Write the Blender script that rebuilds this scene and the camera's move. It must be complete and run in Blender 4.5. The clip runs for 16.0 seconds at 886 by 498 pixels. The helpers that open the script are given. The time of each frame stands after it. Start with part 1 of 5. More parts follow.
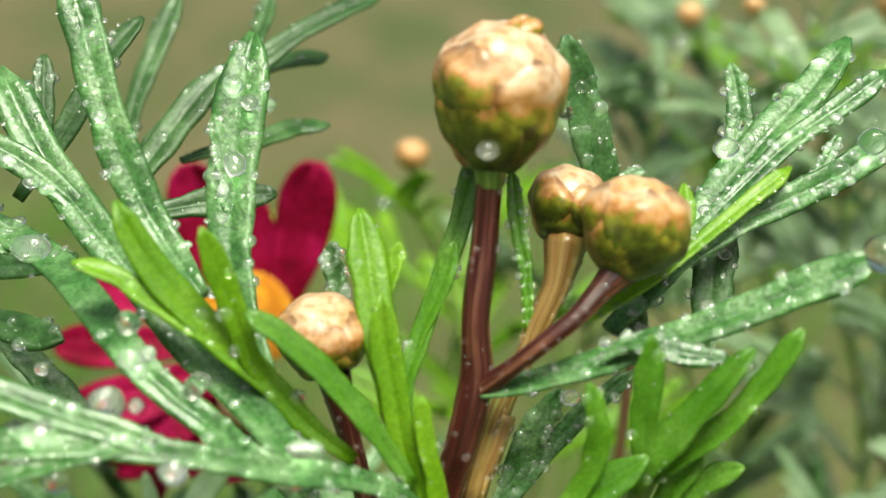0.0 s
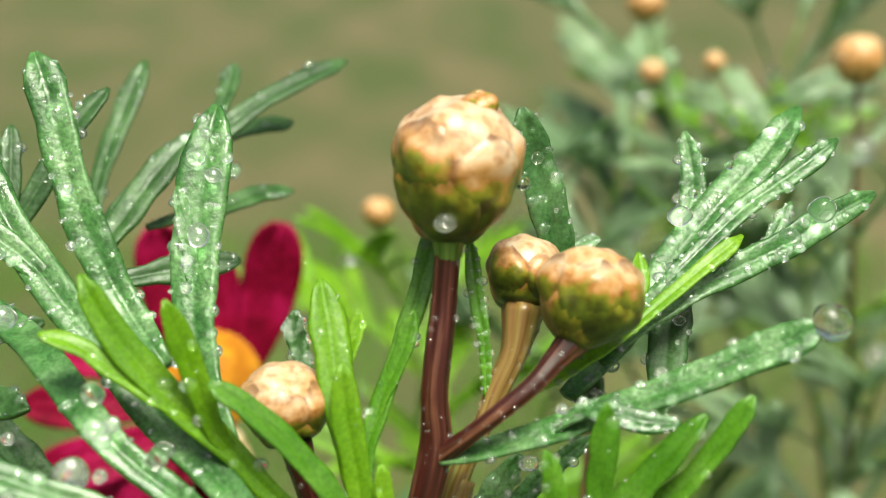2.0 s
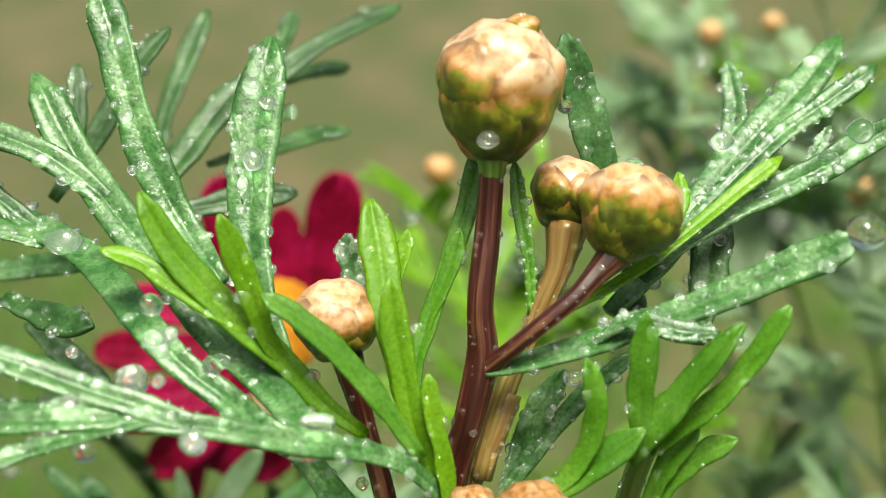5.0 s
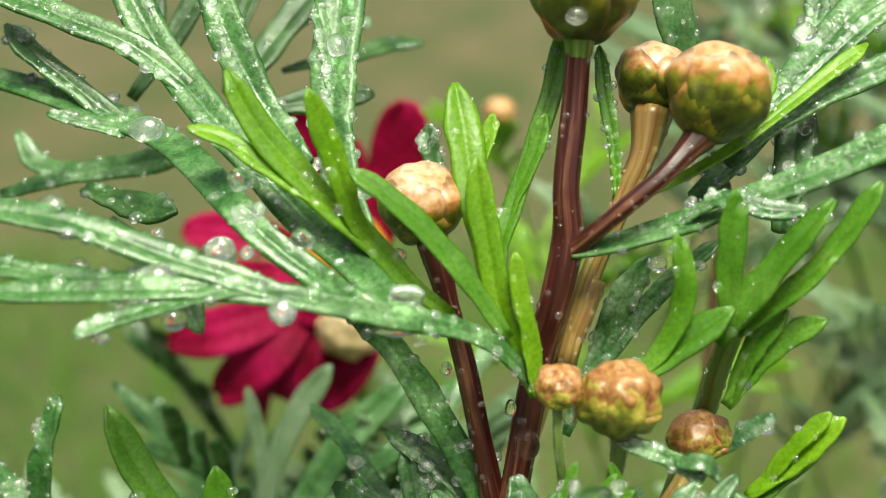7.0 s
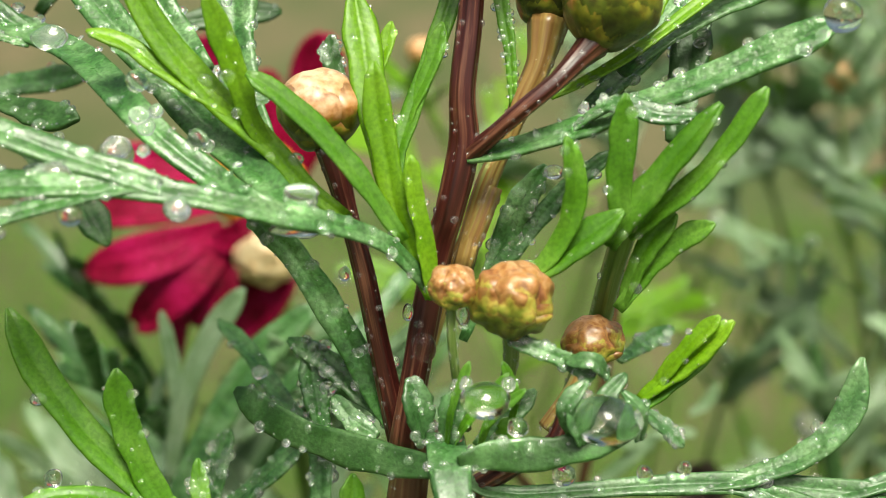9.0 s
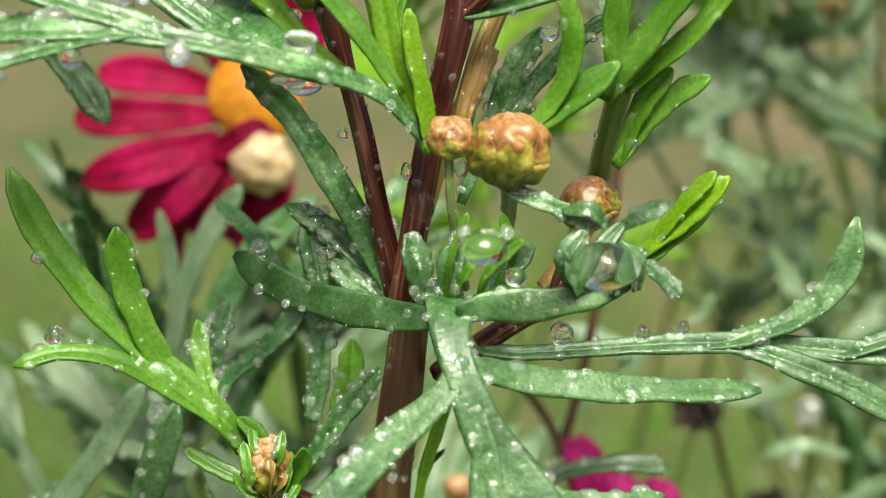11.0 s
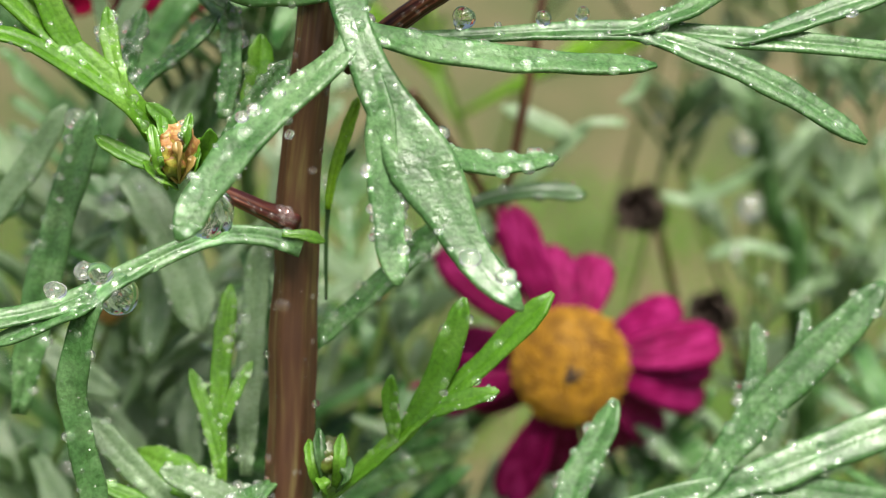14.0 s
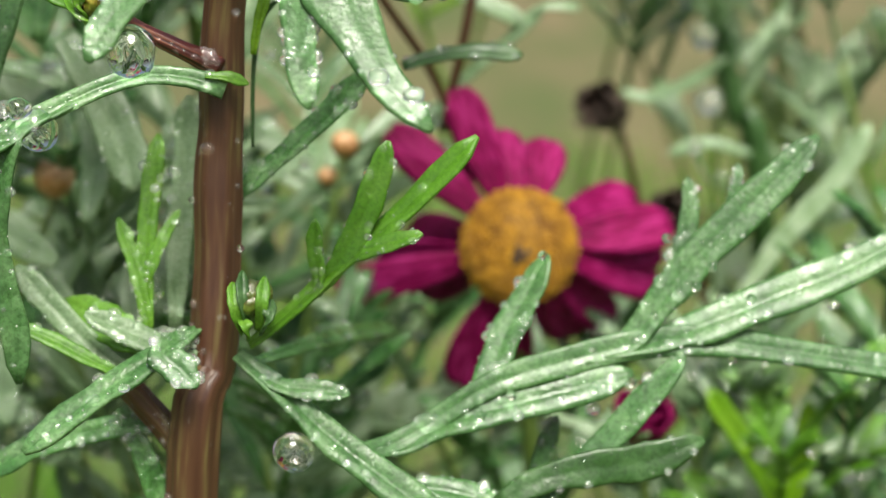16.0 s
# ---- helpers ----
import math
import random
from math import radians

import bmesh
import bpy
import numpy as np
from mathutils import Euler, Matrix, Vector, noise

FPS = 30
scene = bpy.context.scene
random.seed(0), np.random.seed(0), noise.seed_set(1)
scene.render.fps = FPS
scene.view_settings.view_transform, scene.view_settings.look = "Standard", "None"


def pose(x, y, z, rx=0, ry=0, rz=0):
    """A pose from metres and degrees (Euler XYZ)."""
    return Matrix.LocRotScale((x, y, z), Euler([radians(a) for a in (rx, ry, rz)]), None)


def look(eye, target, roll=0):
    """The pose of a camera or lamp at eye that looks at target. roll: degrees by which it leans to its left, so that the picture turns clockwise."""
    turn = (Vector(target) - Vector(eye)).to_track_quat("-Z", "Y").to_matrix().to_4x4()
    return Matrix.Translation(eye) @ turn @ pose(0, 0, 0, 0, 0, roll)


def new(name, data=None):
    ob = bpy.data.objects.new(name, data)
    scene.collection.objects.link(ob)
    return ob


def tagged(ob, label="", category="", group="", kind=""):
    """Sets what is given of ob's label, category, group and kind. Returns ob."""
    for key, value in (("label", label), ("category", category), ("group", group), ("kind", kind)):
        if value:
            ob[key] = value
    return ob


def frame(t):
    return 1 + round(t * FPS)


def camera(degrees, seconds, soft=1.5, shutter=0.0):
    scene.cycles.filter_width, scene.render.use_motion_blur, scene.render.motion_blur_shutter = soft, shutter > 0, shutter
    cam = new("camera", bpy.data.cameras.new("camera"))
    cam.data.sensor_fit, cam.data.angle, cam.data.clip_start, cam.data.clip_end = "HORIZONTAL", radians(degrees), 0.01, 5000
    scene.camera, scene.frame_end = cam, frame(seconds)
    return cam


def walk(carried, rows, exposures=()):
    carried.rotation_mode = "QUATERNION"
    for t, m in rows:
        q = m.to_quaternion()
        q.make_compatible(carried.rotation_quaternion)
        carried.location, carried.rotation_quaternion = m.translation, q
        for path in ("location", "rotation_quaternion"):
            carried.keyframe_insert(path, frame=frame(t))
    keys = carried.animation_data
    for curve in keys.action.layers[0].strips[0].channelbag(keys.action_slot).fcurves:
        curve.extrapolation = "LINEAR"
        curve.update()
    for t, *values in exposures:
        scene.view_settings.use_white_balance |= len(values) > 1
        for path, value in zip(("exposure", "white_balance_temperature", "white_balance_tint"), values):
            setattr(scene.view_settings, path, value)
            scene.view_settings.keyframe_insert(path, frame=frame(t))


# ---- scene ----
cam = camera(30, 16.0, 0.8)
cam.data.dof.use_dof = True
cam.data.dof.focus_distance = 0.111
cam.data.dof.aperture_fstop = 30
walk(cam, [
    (0, pose(-0.00384, -0.09431, 0.33511, 74.421, -0.651, -0.710)),
    (0.5, pose(-0.00527, -0.09407, 0.33529, 74.619, -0.764, -1.339)),
    (1, pose(-0.00263, -0.09495, 0.33508, 75.193, -0.639, -1.548)),
    (1.5, pose(-0.00241, -0.09544, 0.33763, 75.566, -0.545, -1.560)),
    (2, pose(-0.00291, -0.09596, 0.33747, 75.823, -0.610, -1.622)),
    (2.5, pose(-0.00208, -0.09614, 0.33717, 75.944, -0.679, -1.839)),
    (3, pose(-0.00063, -0.09690, 0.33620, 76.071, -0.515, -1.868)),
    (3.5, pose(0.00119, -0.09806, 0.33461, 76.204, -0.328, -1.757)),
    (4, pose(0.00072, -0.09898, 0.33436, 76.161, -0.147, -1.317)),
    (4.5, pose(0.00079, -0.10041, 0.33205, 76.086, 0.198, -0.434)),
    (4.7, pose(-0.00042, -0.10059, 0.33329, 75.975, 0.323, 0.212)),
    (6.8, pose(-0.00141, -0.10302, 0.32478, 76.705, 0.573, 2.288)),
    (7, pose(-0.00457, -0.10272, 0.32425, 76.693, 0.494, 1.910)),
    (7.5, pose(-0.00645, -0.10358, 0.32323, 76.727, 0.322, 1.826)),
    (8, pose(-0.00481, -0.10440, 0.32050, 76.536, 0.200, 1.929)),
    (8.5, pose(-0.00374, -0.10523, 0.32052, 76.436, 0.070, 1.319)),
    (9, pose(-0.00080, -0.10554, 0.31976, 76.062, -0.059, 0.412)),
    (9.2, pose(-0.00033, -0.10525, 0.31872, 75.631, -0.170, 0.233)),
    (11.3, pose(-0.00123, -0.10952, 0.30760, 76.650, 0.169, 0.137)),
    (11.5, pose(-0.00058, -0.11000, 0.30592, 76.691, 0.221, 0.246)),
    (12, pose(-0.00128, -0.11097, 0.30288, 76.826, 0.086, -0.059)),
    (12.5, pose(0.00066, -0.11156, 0.29974, 76.443, -0.121, -0.390)),
    (13, pose(0.00315, -0.11235, 0.29691, 76.107, -0.097, -0.584)),
    (13.5, pose(0.00835, -0.11450, 0.29379, 76.034, 0.334, 0.148)),
    (14, pose(0.00577, -0.11555, 0.29097, 75.712, 0.366, 0.259)),
    (14.5, pose(0.00946, -0.11672, 0.28907, 75.278, 0.492, 0.780)),
    (15, pose(0.00909, -0.11659, 0.28734, 75.136, 0.369, 0.625)),
    (15.5, pose(0.00735, -0.11737, 0.28396, 75.205, 0.122, 0.260)),
    (16, pose(0.01227, -0.11760, 0.28132, 75.071, 0.351, 0.827)),
], exposures=((0, 0.14, 6700, -8), (4, 0.20, 6700, -8), (7, 0.18, 6750, -6), (9, 0.22, 6750, -3), (12, 0.27, 6550, 2), (16, 0.35, 6450, 5)))

# ---- world and light: an overcast sky, thin soft sun ----
world = bpy.data.worlds.new("overcast")
scene.world = world
world.use_nodes = True
wn, wl = world.node_tree.nodes, world.node_tree.links
sky = wn.new("ShaderNodeTexSky")
sky.sky_type, sky.sun_disc = "NISHITA", False
sky.sun_elevation, sky.sun_rotation = radians(63), radians(168)
sky.air_density, sky.dust_density, sky.ozone_density = 1.0, 9.0, 0.6
wl.new(sky.outputs[0], wn["Background"].inputs[0])
wn["Background"].inputs[1].default_value = 0.11
sun = new("sun", bpy.data.lights.new("sun", "SUN"))
sun.data.energy, sun.data.angle, sun.data.color = 4.2, radians(24), (1.0, 0.97, 0.89)
sun.matrix_basis = look((0.10, -0.44, 0.89), (0, 0, 0))


# ---- materials ----
def shader(name, rough=0.5, metal=0.0, spec=0.5):
    m = bpy.data.materials.new(name)
    m.use_nodes = True
    n, l = m.node_tree.nodes, m.node_tree.links
    b = n["Principled BSDF"]
    b.inputs["Roughness"].default_value = rough
    b.inputs["Metallic"].default_value = metal
    b.inputs["Specular IOR Level"].default_value = spec
    return m, n, l, b


def ramp(n, stops):
    r = n.new("ShaderNodeValToRGB")
    e = r.color_ramp.elements
    while len(e) < len(stops):
        e.new(0.5)
    for k, (at, c) in zip(e, stops):
        k.position, k.color = at, (*c, 1)
    return r


def noise_node(n, l, scale, detail=3.0, coord="Object", stretch=None):
    tc = n.new("ShaderNodeTexCoord")
    tex = n.new("ShaderNodeTexNoise")
    tex.inputs["Scale"].default_value, tex.inputs["Detail"].default_value = scale, detail
    if stretch:
        mp = n.new("ShaderNodeMapping")
        mp.inputs["Scale"].default_value = stretch
        l.new(tc.outputs[coord], mp.inputs[0])
        l.new(mp.outputs[0], tex.inputs["Vector"])
    else:
        l.new(tc.outputs[coord], tex.inputs["Vector"])
    return tex


def mix(n, l, a, b, fac, mode="MIX"):
    m = n.new("ShaderNodeMix")
    m.data_type, m.blend_type = "RGBA", mode
    for sock, v in ((m.inputs[6], a), (m.inputs[7], b), (m.inputs[0], fac)):
        if isinstance(v, (int, float)):
            sock.default_value = v
        elif isinstance(v, tuple):
            sock.default_value = (*v, 1)
        else:
            l.new(v, sock)
    return m.outputs[2]


def bump(n, l, b, height, strength, dist):
    k = n.new("ShaderNodeBump")
    k.inputs["Strength"].default_value, k.inputs["Distance"].default_value = strength, dist
    l.new(height, k.inputs["Height"])
    l.new(k.outputs[0], b.inputs["Normal"])


def leaf_material(name, dark, mid, pale, rough, glow, wet=0.35, relief=0.75, speck=0.0, coat=0.25):
    """Wet leaf: broad tone patches, fine cell grain, a glossy water film in patches, light through the blade."""
    m, n, l, b = shader(name, rough)
    broad, fine = noise_node(n, l, 330, 3), noise_node(n, l, 3600, 3)
    tone = ramp(n, ((0.33, dark), (0.50, mid), (0.68, pale)))
    l.new(broad.outputs[0], tone.inputs[0])
    grain = ramp(n, ((0.36, tuple(c - speck for c in (0.84, 0.86, 0.82))), (0.60, tuple(c + 0.6 * speck for c in (1.10, 1.08, 1.12)))))
    l.new(fine.outputs[0], grain.inputs[0])
    col = mix(n, l, tone.outputs[0], grain.outputs[0], 1.0, "MULTIPLY")
    cells = noise_node(n, l, 1250, 4)
    stain = ramp(n, ((0.40, tuple(1 - 2.2 * speck for c in range(3))), (0.50, (1.0, 1.0, 1.0))))
    l.new(cells.outputs[0], stain.inputs[0])
    col = mix(n, l, col, stain.outputs[0], 1.0, "MULTIPLY")
    info = n.new("ShaderNodeObjectInfo")
    each = ramp(n, ((0.0, (0.8, 0.84, 0.78)), (1.0, (1.15, 1.1, 1.12))))
    l.new(info.outputs["Random"], each.inputs[0])
    col = mix(n, l, col, each.outputs[0], 1.0, "MULTIPLY")
    l.new(col, b.inputs["Base Color"])
    film = ramp(n, ((0.46, (rough,) * 3), (0.64, (rough * wet,) * 3)))
    patch = noise_node(n, l, 520, 2)
    l.new(patch.outputs[0], film.inputs[0])
    l.new(film.outputs[0], b.inputs["Roughness"])
    ripple = noise_node(n, l, 1500, 3)
    bump(n, l, b, mix(n, l, ripple.outputs[0], fine.outputs[0], 0.3), relief, 0.00024)
    b.inputs["Coat Weight"].default_value, b.inputs["Coat Roughness"].default_value = coat, 0.16
    t = n.new("ShaderNodeBsdfTranslucent")
    l.new(col, t.inputs[0])
    s = n.new("ShaderNodeMixShader")
    s.inputs[0].default_value = glow
    l.new(b.outputs[0], s.inputs[1])
    l.new(t.outputs[0], s.inputs[2])
    l.new(s.outputs[0], n["Material Output"].inputs[0])
    return m


GREY = leaf_material("glaucous_leaf", (0.036, 0.120, 0.024), (0.072, 0.195, 0.048), (0.168, 0.315, 0.125), 0.42, 0.16, 0.38, 0.60, 0.12, 0.2)
PALE = leaf_material("frosted_leaf", (0.048, 0.134, 0.036), (0.086, 0.202, 0.064), (0.148, 0.280, 0.112), 0.46, 0.20, 0.36, 0.50, 0.09, 0.12)
# Deep green leaves; shade on inner and back ones is put into this colour.
DARK = leaf_material("deep_green_shade_leaf", (0.022, 0.068, 0.012), (0.040, 0.108, 0.024), (0.085, 0.175, 0.058), 0.50, 0.13, 0.6, 0.45, 0.06, 0.06)
# Sky sheen and haze on the leaves behind are put into this pale colour.
HAZE = leaf_material("haze_paled_leaf", (0.225, 0.355, 0.175), (0.320, 0.470, 0.262), (0.430, 0.570, 0.370), 0.34, 0.48, coat=0.5)
YOUNG = leaf_material("young_leaf", (0.145, 0.330, 0.006), (0.180, 0.380, 0.009), (0.230, 0.430, 0.022), 0.48, 0.28, 0.7, 0.35, 0.02, 0.05)
FRESH = leaf_material("fresh_leaf", (0.075, 0.215, 0.008), (0.100, 0.265, 0.014), (0.150, 0.325, 0.036), 0.46, 0.22, 0.7, 0.35, 0.03, 0.06)


def stem_material(name, low, high, pale, grain=15):
    """Wet ridged stem: fine lengthwise fibres, broad blotches of colour, small pale flecks."""
    m, n, l, b = shader(name, 0.34)
    streak = noise_node(n, l, grain, 3, "UV", (1, 0.006, 1))
    blot = noise_node(n, l, 260, 3, stretch=(1, 1, 0.5))
    tone = ramp(n, ((0.36, low), (0.52, high), (0.64, pale)))
    l.new(mix(n, l, streak.outputs[0], blot.outputs[0], 0.35), tone.inputs[0])
    fleck = noise_node(n, l, 900, 2, stretch=(1, 1, 0.5))
    spot = ramp(n, ((0.70, (0.0, 0.0, 0.0)), (0.76, (0.6, 0.6, 0.6))))
    l.new(fleck.outputs[0], spot.inputs[0])
    l.new(mix(n, l, tone.outputs[0], tuple(0.4 * c + 0.16 for c in pale), spot.outputs[0]), b.inputs["Base Color"])
    b.inputs["Coat Weight"].default_value, b.inputs["Coat Roughness"].default_value = 0.12, 0.12
    bump(n, l, b, streak.outputs[0], 0.35, 0.00012)
    return m


RED_STEM = stem_material("red_stem", (0.020, 0.004, 0.003), (0.054, 0.009, 0.007), (0.210, 0.085, 0.048))
BROWN_STEM = stem_material("brown_stem", (0.050, 0.018, 0.010), (0.080, 0.036, 0.018), (0.130, 0.096, 0.036), 18)
OCHRE_STEM = stem_material("ochre_stem", (0.200, 0.090, 0.028), (0.290, 0.190, 0.055), (0.260, 0.290, 0.090))
GREEN_STEM = stem_material("green_stem", (0.070, 0.130, 0.020), (0.130, 0.210, 0.040), (0.210, 0.270, 0.090))


def bud_material(name, stops, ripe=0.0, mottle=2.0, rim_brown=(0.120, 0.045, 0.014), rim=0.8):
    """Bracts: dark olive at the base, peach and cream at the tip, brown papery rims here and there, a wet skin."""
    m, n, l, b = shader(name, 0.38)
    tc, info = n.new("ShaderNodeTexCoord"), n.new("ShaderNodeObjectInfo")
    pos, uv = n.new("ShaderNodeSeparateXYZ"), n.new("ShaderNodeSeparateXYZ")
    l.new(tc.outputs["Object"], pos.inputs[0])
    l.new(tc.outputs["UV"], uv.inputs[0])

    def calc(op, *values):
        k = n.new("ShaderNodeMath")
        k.operation = op
        for sock, v in zip(k.inputs, values):
            if isinstance(v, (int, float)):
                sock.default_value = v
            else:
                l.new(v, sock)
        return k.outputs[0]

    wob, blot = noise_node(n, l, mottle, 3), noise_node(n, l, 4.5, 4)
    f = calc("MULTIPLY_ADD", uv.outputs[1], 0.45, 0.33 + ripe)
    f = calc("MULTIPLY_ADD", pos.outputs[2], 0.30, f)
    f = calc("ADD", f, calc("MULTIPLY_ADD", wob.outputs[0], 1.0, -0.5))
    f = calc("ADD", f, calc("MULTIPLY_ADD", info.outputs["Random"], 0.18, -0.09))
    tone = ramp(n, stops)
    l.new(f, tone.inputs[0])
    patch = ramp(n, ((0.34, (0.62, 0.40, 0.24)), (0.47, (1.0, 0.86, 0.70)), (0.58, (1.05, 1.03, 1.0))))
    l.new(blot.outputs[0], patch.inputs[0])
    col = mix(n, l, tone.outputs[0], patch.outputs[0], 0.75, "MULTIPLY")
    edge = ramp(n, ((0.74, (0.0, 0.0, 0.0)), (0.95, (1.0, 1.0, 1.0))))
    l.new(calc("MAXIMUM", uv.outputs[0], uv.outputs[1]), edge.inputs[0])
    worn = ramp(n, ((0.42, (0.0, 0.0, 0.0)), (0.56, (rim, rim, rim))))
    l.new(noise_node(n, l, 2.7, 2).outputs[0], worn.inputs[0])
    col = mix(n, l, col, rim_brown, mix(n, l, edge.outputs[0], worn.outputs[0], 1.0, "MULTIPLY"))
    l.new(col, b.inputs["Base Color"])
    b.inputs["Coat Weight"].default_value, b.inputs["Coat Roughness"].default_value = 0.25, 0.26
    bump(n, l, b, mix(n, l, blot.outputs[0], noise_node(n, l, 14, 3).outputs[0], 0.4), 0.35, 0.00012)
    return m


BUD = bud_material("bud_bracts", ((0.05, (0.026, 0.036, 0.004)), (0.30, (0.085, 0.110, 0.008)), (0.50, (0.230, 0.220, 0.020)), (0.60, (0.440, 0.215, 0.060)), (0.72, (0.570, 0.325, 0.160)), (1.0, (0.660, 0.495, 0.360))), -0.07)
SMALL_BUD = bud_material("small_bud_bracts", ((0.05, (0.070, 0.085, 0.010)), (0.32, (0.220, 0.260, 0.030)), (0.50, (0.420, 0.360, 0.070)), (0.60, (0.250, 0.120, 0.034)), (0.78, (0.410, 0.210, 0.074)), (1.0, (0.540, 0.340, 0.190))), -0.08, 2.6, (0.150, 0.045, 0.015), 0.9)
GREEN_BUD = bud_material("green_bud_bracts", ((0.1, (0.030, 0.060, 0.006)), (0.5, (0.100, 0.160, 0.016)), (0.9, (0.070, 0.090, 0.030))))
PEACH_BUD = bud_material("peach_bud_bracts", ((0.05, (0.090, 0.100, 0.020)), (0.40, (0.270, 0.190, 0.055)), (0.62, (0.560, 0.290, 0.110)), (1.0, (0.680, 0.460, 0.270))), 0.02)


def petal_material(name, deep, main, pale):
    m, n, l, b = shader(name, 0.50, 0.0, 0.12)
    tc = n.new("ShaderNodeTexCoord")
    mp = n.new("ShaderNodeMapping")
    mp.inputs["Scale"].default_value = (1.0, 0.12, 1.0)
    l.new(tc.outputs["Object"], mp.inputs[0])
    vein = n.new("ShaderNodeTexNoise")
    vein.inputs["Scale"].default_value = 3200
    l.new(mp.outputs[0], vein.inputs["Vector"])
    broad = noise_node(n, l, 170, 2)
    tone = ramp(n, ((0.36, deep), (0.50, main), (0.66, pale)))
    l.new(mix(n, l, vein.outputs[0], broad.outputs[0], 0.55), tone.inputs[0])
    l.new(tone.outputs[0], b.inputs["Base Color"])
    bump(n, l, b, vein.outputs[0], 0.5, 0.0003)
    t = n.new("ShaderNodeBsdfTranslucent")
    l.new(tone.outputs[0], t.inputs[0])
    s = n.new("ShaderNodeMixShader")
    s.inputs[0].default_value = 0.11
    l.new(b.outputs[0], s.inputs[1])
    l.new(t.outputs[0], s.inputs[2])
    l.new(s.outputs[0], n["Material Output"].inputs[0])
    return m


RED = petal_material("crimson_petal", (0.095, 0.000, 0.008), (0.245, 0.0006, 0.031), (0.480, 0.008, 0.105))
MAGENTA = petal_material("magenta_petal", (0.095, 0.001, 0.030), (0.195, 0.0015, 0.062), (0.440, 0.030, 0.200))
WITHERED = petal_material("withered_petal", (0.040, 0.026, 0.024), (0.080, 0.058, 0.048), (0.150, 0.130, 0.100))
CREAM_BUD = bud_material("cream_bud", ((0.1, (0.420, 0.050, 0.070)), (0.35, (0.700, 0.330, 0.220)), (0.55, (0.780, 0.600, 0.340)), (1.0, (0.840, 0.700, 0.460))), 0.1)


def plain(name, low, high, rough, scale):
    m, n, l, b = shader(name, rough)
    tex = noise_node(n, l, scale, 4)
    tone = ramp(n, ((0.35, low), (0.65, high)))
    l.new(tex.outputs[0], tone.inputs[0])
    l.new(tone.outputs[0], b.inputs["Base Color"])
    bump(n, l, b, tex.outputs[0], 0.4, 0.0002)
    return m


DISC = plain("yellow_florets", (0.220, 0.095, 0.004), (0.500, 0.260, 0.012), 0.55, 700)
ORANGE_DISC = plain("orange_florets", (0.560, 0.200, 0.005), (0.800, 0.380, 0.015), 0.5, 600)

WATER, _, _, wb = shader("rain_water", 0.0)
wb.inputs["Transmission Weight"].default_value = 1.0
wb.inputs["IOR"].default_value = 1.333
wb.inputs["Base Color"].default_value = (1, 1, 1, 1)
# A trace of white in the bead colour stands in for focused skylight.
BEAD, _, _, bb = shader("whitened_bead_water", 0.0, 0.0, 0.7)
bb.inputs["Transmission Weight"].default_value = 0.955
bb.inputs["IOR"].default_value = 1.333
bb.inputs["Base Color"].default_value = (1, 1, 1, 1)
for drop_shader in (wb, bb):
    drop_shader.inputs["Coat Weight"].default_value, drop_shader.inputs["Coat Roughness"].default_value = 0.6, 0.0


# ---- shapes; plans are in millimetres, the scene in metres ----
MM = 0.001
TOWARD = Vector((0, -0.66, 0.75))


def spline(pts, count):
    """Smooth points through the given ones."""
    p = [Vector(q) for q in pts]
    p = [2 * p[0] - p[1]] + p + [2 * p[-1] - p[-2]]
    spans, out = len(p) - 3, []
    for k in range(count + 1):
        u = k / count * spans
        i = min(int(u), spans - 1)
        f = u - i
        a, b, c, d = p[i:i + 4]
        out.append(0.5 * (2 * b + (c - a) * f + (2 * a - 5 * b + 4 * c - d) * f * f + (3 * b - a - 3 * c + d) * f ** 3))
    return out


def part(name, bm, material, parent, label="", kind=""):
    me = bpy.data.meshes.new(name)
    for f in bm.faces:
        f.smooth = True
    bm.normal_update()
    bm.to_mesh(me)
    bm.free()
    me.materials.append(material)
    ob = new(name, me)
    if parent:
        ob.parent = parent
    return tagged(ob, label=label, kind=kind)


def thing(name, label, category, group="", at=(0, 0, 0)):
    ob = new(name)
    ob.empty_display_size = 0.01
    ob.location = at
    return tagged(ob, label=label, category=category, group=group)


def loft(rings, closed=True, caps=True):
    bm = bmesh.new()
    rows = [[bm.verts.new(v) for v in r] for r in rings]
    for a, b in zip(rows, rows[1:]):
        n = len(a)
        for i in range(n if closed else n - 1):
            bm.faces.new((a[i], a[(i + 1) % n], b[(i + 1) % n], b[i]))
    if caps:
        bm.faces.new(rows[0][::-1])
        bm.faces.new(rows[-1])
    return bm


SECTION = ((-1, -0.02), (-0.93, 0.09), (-0.74, 0.13), (-0.42, 0.085), (-0.15, 0.05), (0, -0.035), (0.15, 0.05), (0.42, 0.085), (0.74, 0.13), (0.93, 0.09),
           (1, -0.04), (0.84, -0.28), (0.38, -0.46), (-0.38, -0.46), (-0.84, -0.28))
dew_sites = []


